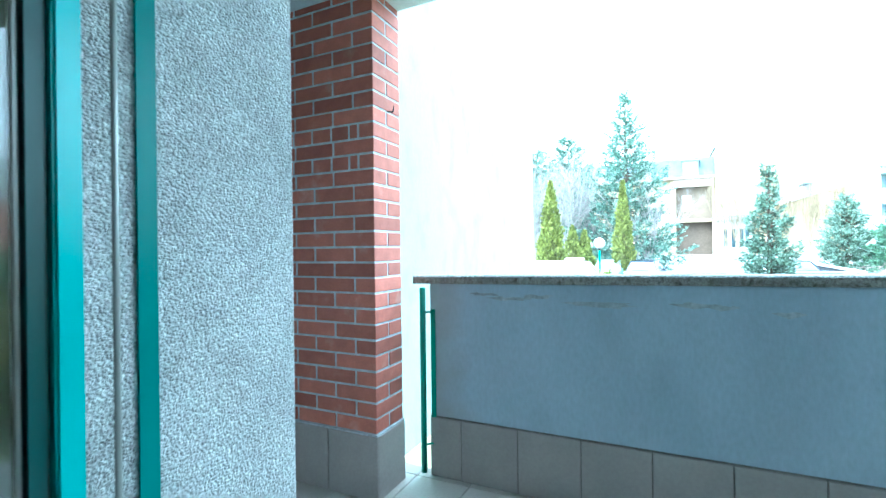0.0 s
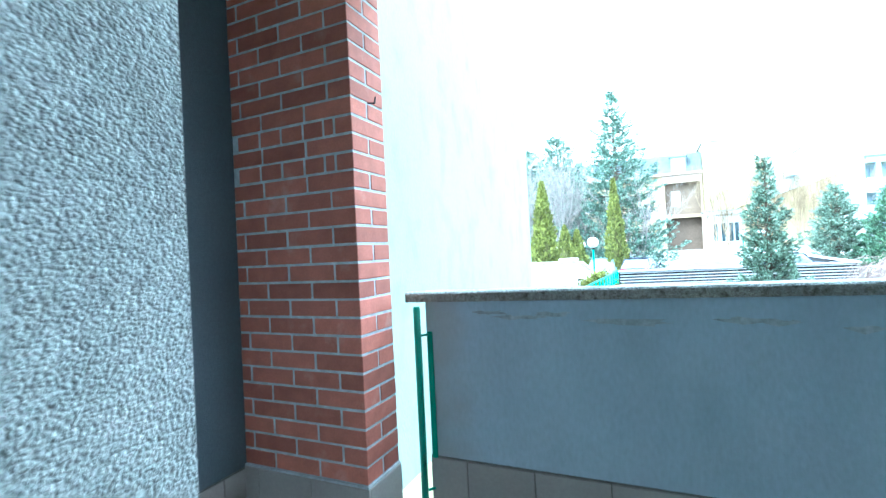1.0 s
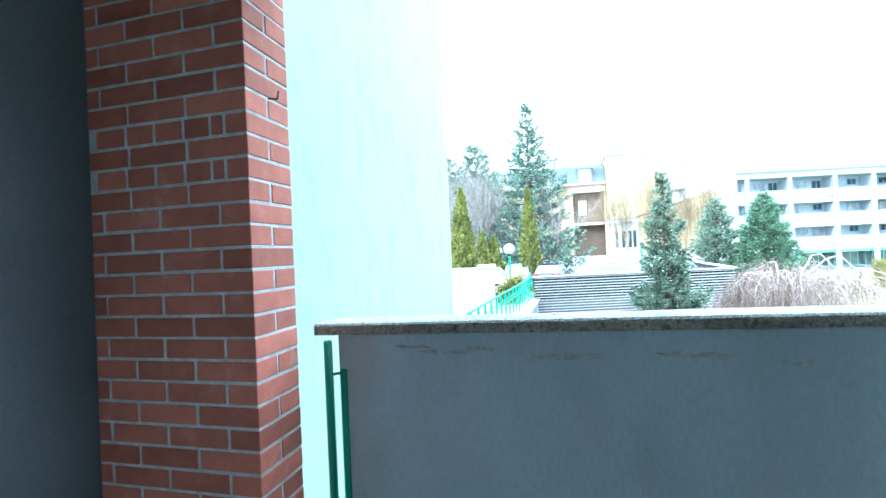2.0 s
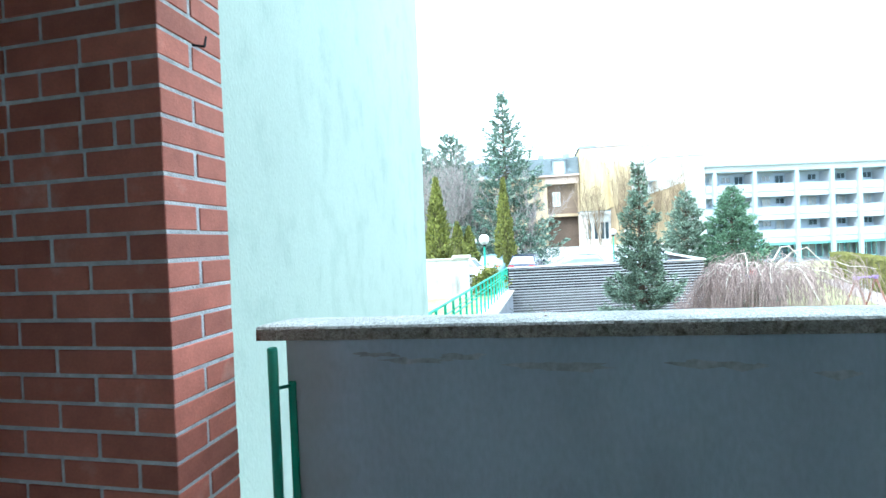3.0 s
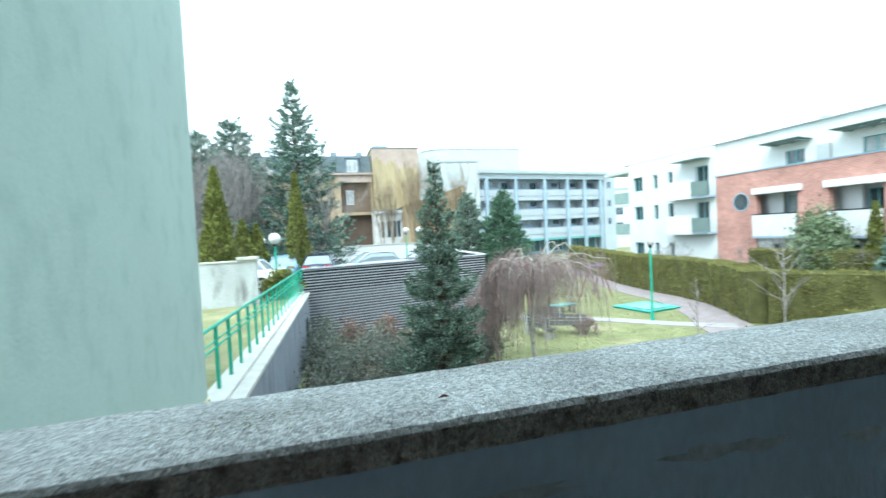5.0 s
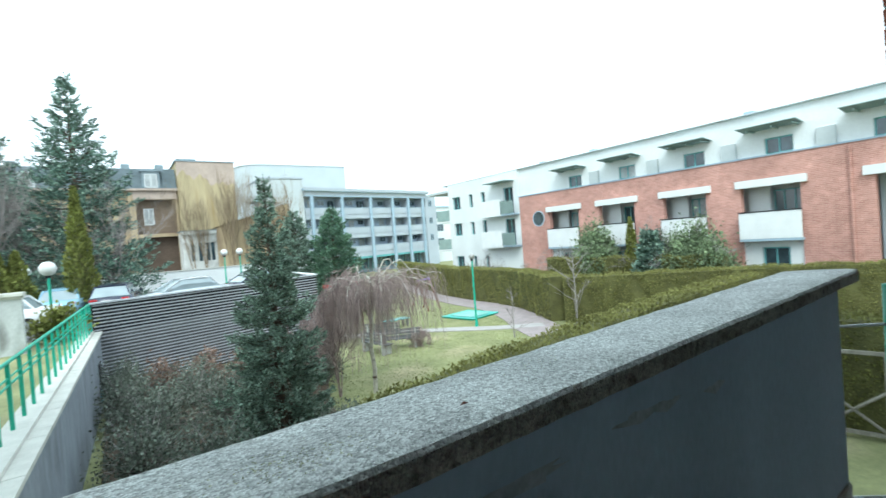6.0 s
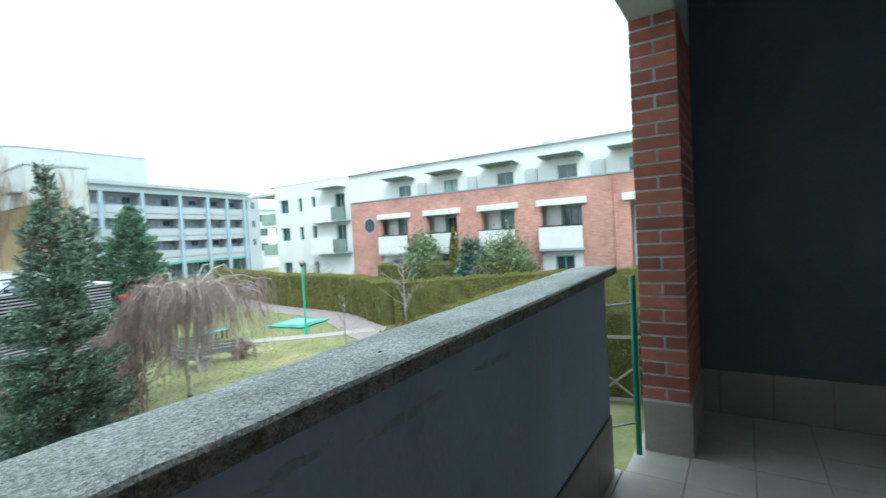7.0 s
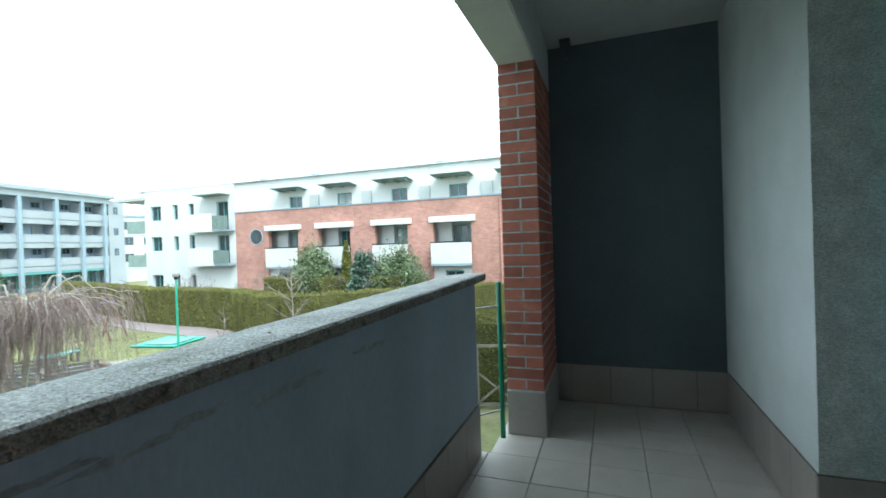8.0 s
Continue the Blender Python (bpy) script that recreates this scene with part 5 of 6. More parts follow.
def bush(name, label, place, size, mat, seed, n=2600, leaf_size=0.07, twig_mat=None, category="shrub", group=""):
    """A loose shrub: stems from the base, with many small leaves in uneven clumps."""
    rng = np.random.default_rng(seed)
    b = thing(name, label, category, Matrix.Translation(place), group)
    lines, P, U = [], [], []
    k_n = 48
    for k in range(k_n):
        a, e = rng.uniform(0, 6.283), rng.uniform(0.15, 1.35)
        tip = np.array((math.cos(a) * math.cos(e) * size[0], math.sin(a) * math.cos(e) * size[1], math.sin(e) * size[2])) * rng.uniform(0.65, 1.1)
        tip[2] = max(tip[2], 0.12 * size[2])
        line = []
        for s in np.linspace(0, 1, 5):
            line.append(tuple(tip * s * np.array((1, 1, 1.0)) + np.array((0, 0, 0.16 * size[2] * math.sin(s * 3.0))) + rng.normal(0, 0.03, 3)))
        lines.append(line)
        m = n // k_n
        s = rng.uniform(0.3, 1.05, m)
        base = np.array([np.array(line[min(int(q * 4), 3)]) * (1 - (q * 4 - min(int(q * 4), 3))) + np.array(line[min(int(q * 4), 3) + 1]) * (q * 4 - min(int(q * 4), 3)) for q in np.clip(s, 0, 1)])
        P.append(base + rng.normal(0, 0.11, (m, 3)) * np.array(size))
        U.append(np.tile(tip / np.linalg.norm(tip) + np.array((0, 0, 0.4)), (m, 1)))
    P = np.concatenate(P)
    P[:, 2] = np.maximum(P[:, 2], 0.03)
    tagged(part("branchwork", strands("branchwork", lines, 0.018, 0.005, twig_mat or M_TWIG_GREY, 3), None, b), kind="stuff")
    V, F = leaf_quads(P, np.concatenate(U), leaf_size, rng, 0.45, 0.7)
    tagged(part("foliage", quads_mesh("foliage", V, F, mat), None, b), kind="stuff")
    return b


# the spruce in front of the louvres, the weeping tree, the pines
conifer("spruce", "blue-green spruce with drooping boughs in the planting bed", (2.66, 13.3, GZ), 6.35, 1.62, M_SPRUCE, 11, sprig=0.062, dens=3.2, droop=0.36, power=1.05, ragged=0.58)
weeping_tree((5.85, 14.8, GZ))
conifer("pine", "dense green pine beyond the parking deck", (12.1, 32.5, GZ), 7.3, 2.8, M_PINE, 12, sprig=0.11, dens=2.6, droop=0.1, power=0.75, young_mat=M_TIPS_GREEN)
conifer("pine", "blue-grey pine beyond the parking deck", (9.9, 33.8, GZ), 7.3, 2.5, M_SPRUCE, 13, sprig=0.11, dens=2.5, droop=0.1, power=0.75)
conifer("fir", "tall dark fir with long uneven boughs", (-1.8, 34.5, -0.95), 12.9, 4.9, M_FIR, 14, sprig=0.15, dens=1.9, droop=0.40, power=0.95, clear=0.06, ragged=0.42)
conifer("fir", "dark fir behind the garden wall", (-6.3, 38.0, -0.95), 10.9, 3.6, M_FIR, 15, sprig=0.16, dens=2.0, droop=0.25, power=0.6)
conifer("fir", "dark fir behind the garden wall", (-9.0, 38.5, -0.95), 10.4, 3.8, M_FIR, 16, sprig=0.16, dens=2.0, droop=0.25, power=0.6)
thuja("thuja", "yellow-green columnar thuja behind the garden wall", (-3.98, 20.6, -0.95), 5.05, 0.62, M_THUJA, 21, group="columnar thujas")
thuja("thuja", "narrow yellow-green columnar thuja by the parking deck", (-1.62, 29.0, -0.95), 6.0, 0.58, M_THUJA, 22, group="columnar thujas")
thuja("thuja", "low rounded yellow-green thuja", (-4.5, 29.0, -0.95), 3.5, 0.7, M_THUJA, 23, n=3000, group="columnar thujas")
thuja("thuja", "low rounded yellow-green thuja", (-3.85, 29.4, -0.95), 3.2, 0.65, M_THUJA, 24, n=3000, group="columnar thujas")
bush("juniper", "flat green juniper at the end of the garden wall", (-2.0, 21.2, -0.95), (0.9, 0.8, 1.1), M_THUJA, 25, n=2200, leaf_size=0.10)
for k, (x, y, hgt, sd) in enumerate(((-5.6, 33, 8.4, 31), (-4.1, 35, 8.0, 32), (-0.5, 33.3, 6.8, 33), (-8.2, 34, 8.5, 34))):
    bare_tree("bare_tree", "leafless grey-brown tree by the parking deck", (x, y, -0.95), hgt, M_TWIG_GREY, sd, depth=4, spread=0.26, stems=6, thick=0.06, fan=0.36, up=0.25, group="bare trees")
for k, (x, y, hgt, sd) in enumerate(((6.3, 55.0, 9.0, 41), (7.6, 55.3, 8.0, 47), (10.2, 54.5, 11.0, 43), (11.4, 54.7, 10.4, 48), (13.0, 54.7, 9.2, 44), (14.6, 54.2, 9.0, 49), (16.2, 54.8, 10.5, 46))):
    bare_tree("bare_poplar", "slender leafless tree against the ochre wall", (x, y, -0.95), hgt, M_POPLAR, sd, depth=4, spread=0.16, stems=3, thick=0.05, group="bare poplars", up=0.5, fan=0.24)


def young_tree(name, label, place, height, seed, limbs, reach, thick):
    """A straight slim trunk with oblique straight limbs and a few twigs on each."""
    rng = np.random.default_rng(seed)
    tr = thing(name, label, "tree", Matrix.Translation(place))
    trunk = [(rng.normal(0, 0.02), rng.normal(0, 0.02), height * q) for q in np.linspace(0, 1, 7)]
    part("trunk", strands("trunk", [trunk], thick, thick * 0.25, M_TWIG_GREY, 7), None, tr)
    twigs = []
    for k in range(limbs):
        z = height * (0.10 + 0.80 * k / limbs)
        a = k * 2.4 + rng.normal(0, 0.6)
        L = reach * (1.1 - 0.7 * k / limbs) * rng.uniform(0.55, 1.2)
        e = rng.uniform(0.40, 1.10)
        line = [(math.cos(a) * L * q * math.cos(e), math.sin(a) * L * q * math.cos(e), z + L * math.sin(e) * q * (0.8 + 0.2 * q) + rng.normal(0, 0.015)) for q in np.linspace(0, 1, 6)]
        part("limb", strands("limb", [line], thick * 0.5, 0.006, M_TWIG_GREY, 5), None, tr)
        for m in range(5):
            p = np.array(line[rng.integers(2, 6)])
            d = np.array(line[-1]) - np.array(line[0])
            d = d / np.linalg.norm(d) + rng.normal(0, 0.45, 3)
            l2 = L * rng.uniform(0.15, 0.4)
            twigs.append([tuple(p), tuple(p + d * l2 * 0.5), tuple(p + d * l2 + (0, 0, 0.06))])
    tagged(part("twigs", strands("twigs", twigs, 0.007, 0.004, M_TWIG_GREY, 3), None, tr), kind="stuff")


young_tree("bare_sapling", "small leafless sapling on the lawn", (13.6, 16.65, GZ), 2.3, 51, 12, 0.6, 0.03)
young_tree("bare_fruit_tree", "leafless young fruit tree before the hedge", (17.2, 16.1, GZ), 3.7, 52, 16, 2.6, 0.045)
bare_tree("bare_shrub", "leafless pale shrub before the brick house", (23.6, 15.0, GZ), 5.6, M_TWIG_GREY, 53, depth=4, spread=0.5, stems=4, thick=0.05)
bare_tree("bare_shrub", "leafless pale shrub before the brick house", (24.0, 22.5, GZ), 4.2, M_TWIG_GREY, 54, depth=4, spread=0.5, stems=3, thick=0.04)
bare_tree("bare_shrub", "leafless shrub under the white house", (23.8, 28.6, GZ), 3.6, M_TWIG_GREY, 55, depth=4, spread=0.6, stems=3, thick=0.04)
bare_tree("bare_shrub", "leafless shrub under the white house", (23.6, 31.8, GZ), 3.0, M_TWIG_GREY, 56, depth=4, spread=0.6, stems=3, thick=0.04)

hedge("hedge", "tall clipped olive-green hedge round the playground", [(26.5, 48.0), (23.4, 38.0), (21.4, 32.0), (20.6, 27.5), (20.35, 24.5), (19.75, 21.8), (18.6, 19.3), (17.5, 17.4)], 1.0, 2.28, 61)
hedge("hedge", "clipped olive-green hedge before the brick house", [(17.6, 17.1), (20.0, 13.9), (22.6, 10.4), (25.2, 6.4)], 1.0, 2.25, 62)
hedge("hedge", "long olive-green hedge along the lawn below the balcony", [(2.6, 8.05), (5.5, 8.65), (9.0, 9.2), (12.0, 9.55), (16.0, 9.9), (20.5, 10.0)], 0.9, 2.2, 63)
hedge("hedge", "olive-green hedge behind the timber fence panel", [(11.75, 2.4), (11.95, 5.0), (12.2, 8.4)], 0.8, 2.3, 65)
hedge("hedge", "second clipped hedge at the foot of the brick house", [(22.9, 22.5), (23.1, 17.5), (23.3, 12.0)], 0.8, 2.75, 64)
bush("laurel", "dense glossy evergreen bush before the brick house", (23.6, 19.3, GZ), (1.6, 1.7, 4.1), M_BUSH, 71, n=34000, leaf_size=0.105, group="evergreen bushes")
bush("laurel", "dense glossy evergreen bush before the brick house", (23.7, 13.4, GZ), (1.5, 2.2, 3.9), M_BUSH, 72, n=34000, leaf_size=0.105, group="evergreen bushes")
thuja("thuja", "slim dark thuja before the brick house", (23.2, 16.8, GZ), 4.9, 0.5, M_THUJA, 73, n=2600, group="columnar thujas")
conifer("dwarf_spruce", "small dark conifer before the brick house", (23.0, 15.6, GZ), 4.0, 1.2, M_FIR, 74, sprig=0.2, dens=1.0)
bush("cypress", "blue-grey feathery conifer bush before the brick house", (23.9, 15.9, GZ), (1.2, 1.3, 4.0), M_SHRUB, 75, n=14000, leaf_size=0.10)
for k, (x, y, hh) in enumerate(((24.0, 25.8, 2.6), (23.9, 27.0, 2.3), (24.1, 30.2, 2.4), (24.2, 33.4, 2.2))):
    bare_tree("bare_shrub", "leafless grey shrub at the foot of the facade", (x, y, GZ), hh, M_TWIG_GREY, 130 + k, depth=4, spread=0.7, stems=4, thick=0.03, group="bare shrubs")
for k, (x, y, hh) in enumerate(((10.1, 55.2, 10.5),)):
    bare_tree("bare_poplar", "slender leafless tree against the ochre wall", (x, y, -0.95), hh, M_POPLAR, 140 + k, depth=4, spread=0.14, stems=3, thick=0.05, group="bare poplars", up=0.5, fan=0.22)
for k, (x, y, hh) in enumerate(((4.9, 15.3, 2.7), (4.5, 16.3, 2.9), (5.2, 17.2, 2.6), (5.9, 18.6, 2.2))):
    bare_tree("twiggy_shrub", "leafless reddish-brown shrub beside the weeping birch", (x, y, GZ), hh, M_TWIG, 150 + k, depth=4, spread=0.35, stems=4, thick=0.02, group="twiggy shrubs", up=0.3, fan=0.35)
bare_tree("round_shrub", "low rounded leafless brown shrub by the bench", (10.1, 18.9, GZ), 1.1, M_TWIG, 160, depth=4, spread=0.9, stems=9, thick=0.02, up=0.2, fan=0.6)
# shrubs under the balcony, in the bed
sh = [(-0.2, 13.2, 1.5), (1.0, 12.0, 1.35), (0.2, 15.4, 1.6), (1.8, 15.6, 1.3), (-0.4, 18.0, 1.5), (1.4, 18.2, 1.35), (3.2, 17.6, 1.3), (0.6, 10.4, 1.25), (2.2, 10.6, 1.15), (-0.4, 20.2, 1.5), (3.5, 11.6, 0.95)]
for k, (x, y, hh) in enumerate(sh):
    bush("cotoneaster", "grey-green cotoneaster shrub in the planting bed", (x, y, GZ), (1.15, 1.15, hh), M_SHRUB, 80 + k, n=3400, leaf_size=0.05, twig_mat=M_TWIG_GREY, group="cotoneasters")
for k, (x, y) in enumerate(((0.7, 20.3), (2.0, 20.4), (3.3, 19.9), (4.4, 20.6))):
    bush("beech_shrub", "rust-brown shrub with dry leaves at the louvred wall", (x, y, GZ), (0.8, 0.7, 1.3), M_RUSTY, 95 + k, n=1300, leaf_size=0.07, group="rusty shrubs")
for k, (x, y) in enumerate(((5.0, 16.8), (5.6, 18.2), (4.9, 19.4))):
    bush("bed_shrub", "dark twiggy shrub beside the weeping tree", (x, y, GZ), (0.8, 0.8, 1.2), M_SHRUB, 98 + k, n=1500, leaf_size=0.05, group="bed shrubs")

# grass blades over the nearer lawn: nobody could count them
rng_g = np.random.default_rng(3)
N = 60000
gx, gy = rng_g.uniform(2.0, 20.0, N), rng_g.uniform(8.5, 27.0, N)
V, F = leaf_quads(np.column_stack((gx, gy, np.full(N, GZ + 0.005))), np.tile((0, 0, 1.0), (N, 1)), 0.035, rng_g, 0.25, 0.6)
solid("grass", quads_mesh("grass", V, F, M_GRASS), None, "short worn winter grass", "grass", kind="stuff")

# ---- garden furniture ----


def globe_lamp(name, label, place, height, heads, group, ball=0.18, opal=None):
    lamp = thing(name, label, "lamp", Matrix.Translation(place), group)
    part("base", tube((0, 0, 0), (0, 0, 0.35), 0.085, 0.075, 12), M_GREEN_LIGHT, lamp)
    part("pole", tube((0, 0, 0.35), (0, 0, height - 0.32), 0.05, 0.04, 12), M_GREEN_LIGHT, lamp)
    for dx in heads:
        if dx:
            part("arm", tube((0, 0, height - 0.45), (dx, 0, height - 0.36), 0.025, n=8), M_GREEN_LIGHT, lamp)
        part("collar", tube((dx, 0, height - 0.38), (dx, 0, height - 0.28), 0.07, 0.09, 12), M_DARK_METAL, lamp)
        part("globe", add_ball(bmesh.new(), (dx, 0, height - 0.31 + ball), ball), opal or M_GLOBE, lamp, smooth=True)
    return lamp


globe_lamp("garden_lamp", "green garden lamp post with a small opal globe", (14.2, 19.95, GZ), 3.72, (0.0,), "lamp posts", 0.15, M_GLOBE_GREY)
globe_lamp("parking_lamp", "green lamp post with an opal globe by the parking deck", (-2.2, 22.7, -0.95), 2.42, (0.0,), "lamp posts", 0.25)
globe_lamp("parking_lamp", "green lamp post with an opal globe by the parking deck", (-3.62, 30.0, -0.95), 2.42, (0.0,), "lamp posts", 0.19)
globe_lamp("parking_lamp", "green lamp post with an opal globe by the parking deck", (6.3, 34.0, -0.95), 2.65, (0.0,), "lamp posts", 0.21)
globe_lamp("parking_lamp", "green lamp post with an opal globe by the parking deck", (5.38, 34.0, -0.95), 2.65, (0.0,), "lamp posts", 0.21)
globe_lamp("garden_lamp", "green garden lamp post with a small opal globe", (17.0, 40.0, GZ), 4.2, (0.0,), "lamp posts", 0.16, M_GLOBE_GREY)

# covered sandpit
sp = thing("sandpit", "square sandpit under a turquoise cover", "sandpit", pose(16.05, 22.75, GZ, 0, 0, 10) @ Matrix.Diagonal((0.98, 0.86, 1, 1)))
for b in ((-1.15, 1.15, -1.35, -1.2), (-1.15, 1.15, 1.2, 1.35), (-1.15, -1.0, -1.2, 1.2), (1.0, 1.15, -1.2, 1.2)):
    part("kerb_board", box(*b, 0, 0.08, 0.01), M_GREEN_LIGHT, sp)
bm = bmesh.new()
bmesh.ops.create_grid(bm, x_segments=14, y_segments=12, size=1.0)
for v in bm.verts:
    v.co = (v.co.x * 1.2, v.co.y * 1.4, 0.10 + 0.03 * noise.noise((v.co.x * 3, v.co.y * 3, 2)) - 0.05 * (1 - v.co.x ** 2) * (1 - v.co.y ** 2))
bmesh.ops.solidify(bm, geom=bm.faces[:], thickness=0.02)
part("cover", bm, M_TARP, sp, "sagging turquoise cover")
bm = bmesh.new()
bmesh.ops.create_grid(bm, x_segments=10, y_segments=10, size=1.0)
for v in bm.verts:
    v.co = (v.co.x * 0.80, v.co.y * 0.95, 0.145 + 0.02 * noise.noise((v.co.x * 4, v.co.y * 4, 7)) - 0.05 * (1 - v.co.x ** 2 * 0.5) * (1 - v.co.y ** 2 * 0.5))
bmesh.ops.solidify(bm, geom=bm.faces[:], thickness=0.015)
part("faded_sheet", bm, M_TARP_PALE, sp, "paler faded sheet on the cover")

# swing frame
sw = thing("swing_frame", "brown timber swing frame with violet fittings", "swing", pose(16.0, 27.3, GZ, 0, 0, 20) @ Matrix.Diagonal((0.62, 0.82, 0.83, 1)))
for x in (-0.9, 0.9):
    for y in (-0.85, 0.85):
        part("leg", tube((x * 1.15, y, 0), (x, 0, 2.35), 0.055, n=8), M_SWING_WOOD, sw)
    part("bracket", box(x - 0.13, x + 0.13, -0.12, 0.12, 2.28, 2.48, 0.02), M_VIOLET, sw)
part("top_bar", tube((-1.0, 0, 2.40), (1.0, 0, 2.40), 0.06, n=10), M_VIOLET, sw)
for x in (-0.45, -0.1, 0.1, 0.45):
    part("chain", tube((x, 0, 2.36), (x, 0, 0.55), 0.012, n=5), M_STEEL, sw)
for x in (-0.275, 0.275):
    part("seat", box(x - 0.22, x + 0.22, -0.09, 0.09, 0.5, 0.545, 0.01), M_RUBBER, sw)

# climbing frame behind the weeping tree
cf = thing("climbing_frame", "timber climbing frame with a blue beam and red caps", "play frame", pose(9.2, 24.6, GZ, 0, 0, 6))
for x in (-0.85, 0.85):
    for y in (-0.35, 0.35):
        part("post", tube((x * 1.05, y, 0), (x, y * 0.6, 2.45), 0.05, n=8), M_SWING_WOOD, cf)
    part("cap", box(x - 0.12, x + 0.12, -0.30, 0.30, 2.45, 2.66, 0.03), M_REDCAP, cf, "red plastic cap")
part("beam", tube((-0.95, 0, 2.40), (0.95, 0, 2.40), 0.06, n=10), M_BLUEBEAM, cf, "blue painted beam")
for k in range(5):
    part("rung", tube((-0.85, -0.3, 0.4 + 0.4 * k), (-0.85, 0.3, 0.4 + 0.4 * k), 0.02, n=6), M_STEEL, cf)


def bench(place, rz, slat, label):
    b = thing("garden_bench", label, "bench", Matrix.Translation(place) @ pose(0, 0, 0, 0, 0, rz), "garden benches")
    for x in (-0.65, 0.65):
        part("frame", box(x - 0.05, x + 0.05, -0.22, 0.24, 0, 0.40, 0.01), M_CONCRETE, b)
        part("back_post", box(x - 0.04, x + 0.04, 0.18, 0.24, 0.40, 0.85), M_CONCRETE, b)
    for k in range(4):
        part("seat_slat", box(-0.85, 0.85, -0.22 + 0.105 * k, -0.13 + 0.105 * k, 0.405, 0.44), slat, b)
    for k in range(3):
        part("back_slat", box(-0.85, 0.85, 0.15, 0.178, 0.50 + 0.13 * k, 0.60 + 0.13 * k), slat, b)
    return b


bench((9.6, 21.3, GZ), 140, M_GREY_SLAT, "grey weathered slatted bench on a concrete frame")
bench((9.4, 19.3, GZ), 150, M_GREY_SLAT, "grey weathered slatted bench on a concrete frame")
bench((8.3, 19.4, GZ), 100, M_GREY_SLAT, "grey weathered slatted bench on a concrete frame")
tb = thing("play_table", "low green play table on the lawn", "table", Matrix.Translation((11.6, 23.6, GZ)))
part("top", box(-0.75, 0.75, -0.3, 0.3, 0.42, 0.46, 0.01), M_TEAL_FRAME, tb)
for x in (-0.6, 0.6):
    for y in (-0.22, 0.22):
        part("leg", box(x - 0.04, x + 0.04, y - 0.04, y + 0.04, 0, 0.42), M_GREY_SLAT, tb)

# trellis seen through the gap
tl = thing("trellis_fence", "pale timber fence panel with crossed braces", "fence", pose(11.2, 4.75, GZ, 0, 0, -78))
for x in (-1.6, -0.55, 0.5, 1.6):
    part("post", box(x - 0.05, x + 0.05, -0.05, 0.05, 0, 1.75), M_WOOD, tl)
for z in (0.10, 1.68):
    part("rail", box(-1.65, 1.65, -0.03, 0.03, z, z + 0.07), M_WOOD, tl)
for a, b in ((-1.6, -0.55), (-0.55, 0.5), (0.5, 1.6)):
    part("brace", tube((a, 0, 0.15), (b, 0, 1.0), 0.03, n=6), M_WOOD, tl)
    part("brace", tube((b, 0, 0.15), (a, 0, 1.0), 0.03, n=6), M_WOOD, tl)


def car(label, place, rz, paint, estate=False):
    """A parked car: lofted body and cabin, with glass, lamps and wheels."""
    c = thing("car", label, "car", Matrix.Translation(place) @ pose(0, 0, 0, 0, 0, rz), "parked cars")

    def loft(sections):
        bm = bmesh.new()
        rings = []
        for x, w, z0, z1, tw in sections:
            ring = [(x, -w, z0), (x, -w * 1.0, z0 + (z1 - z0) * 0.55), (x, -w * tw, z1), (x, 0, z1 + 0.025), (x, w * tw, z1), (x, w, z0 + (z1 - z0) * 0.55), (x, w, z0)]
            rings.append([bm.verts.new(p) for p in ring])
        for a, b in zip(rings, rings[1:]):
            for k in range(len(a)):
                j = (k + 1) % len(a)
                bm.faces.new((a[k], a[j], b[j], b[k]))
        bm.faces.new(rings[0][::-1])
        bm.faces.new(rings[-1])
        bmesh.ops.recalc_face_normals(bm, faces=bm.faces[:])
        return bm

    body = part("body", loft([(-2.1, 0.70, 0.35, 0.70, 0.92), (-2.0, 0.82, 0.26, 0.90, 0.93), (-1.2, 0.86, 0.22, 0.95, 0.95), (0.6, 0.86, 0.22, 0.93, 0.95), (1.6, 0.84, 0.24, 0.82, 0.90), (2.05, 0.74, 0.32, 0.66, 0.88)]), paint, c, smooth=True)
    back = -1.85 if estate else -1.55
    part("glasshouse", loft([(back, 0.74, 0.90, 0.93, 0.95), (back + 0.42, 0.72, 0.90, 1.36, 0.80), (0.1, 0.72, 0.90, 1.39, 0.80), (0.95, 0.74, 0.88, 0.92, 0.95)]), M_CARGLASS, c)
    part("roof", loft([(back + 0.38, 0.60, 1.345, 1.40, 0.85), (-0.6, 0.62, 1.38, 1.45, 0.85), (0.15, 0.60, 1.365, 1.41, 0.85)]), paint, c)
    for s in (-1, 1):
        part("pillar", tube((back + 0.05, 0.72 * s, 0.92), (back + 0.42, 0.59 * s, 1.38), 0.04, n=6), paint, c)
        part("pillar", tube((0.95, 0.72 * s, 0.90), (0.14, 0.59 * s, 1.38), 0.035, n=6), paint, c)
        part("tail_lamp", box(-2.06, -1.98, 0.58 * s - 0.14, 0.58 * s + 0.14, 0.70, 0.86, 0.01), M_TAIL, c)
        part("headlight", box(1.90, 2.02, 0.56 * s - 0.15, 0.56 * s + 0.15, 0.58, 0.70, 0.01), M_GLOBE, c)
        part("mirror", box(0.62, 0.78, 0.90 * s - 0.07, 0.90 * s + 0.07, 0.93, 1.05, 0.02), paint, c)
        for x in (-1.3, 1.3):
            wh = part("wheel", tube((x, 0.70 * s, 0.31), (x, 0.88 * s, 0.31), 0.31, n=20), M_RUBBER, c)
            part("rim", tube((x, 0.86 * s, 0.31), (x, 0.89 * s, 0.31), 0.19, n=14), M_STEEL, wh)
    return c


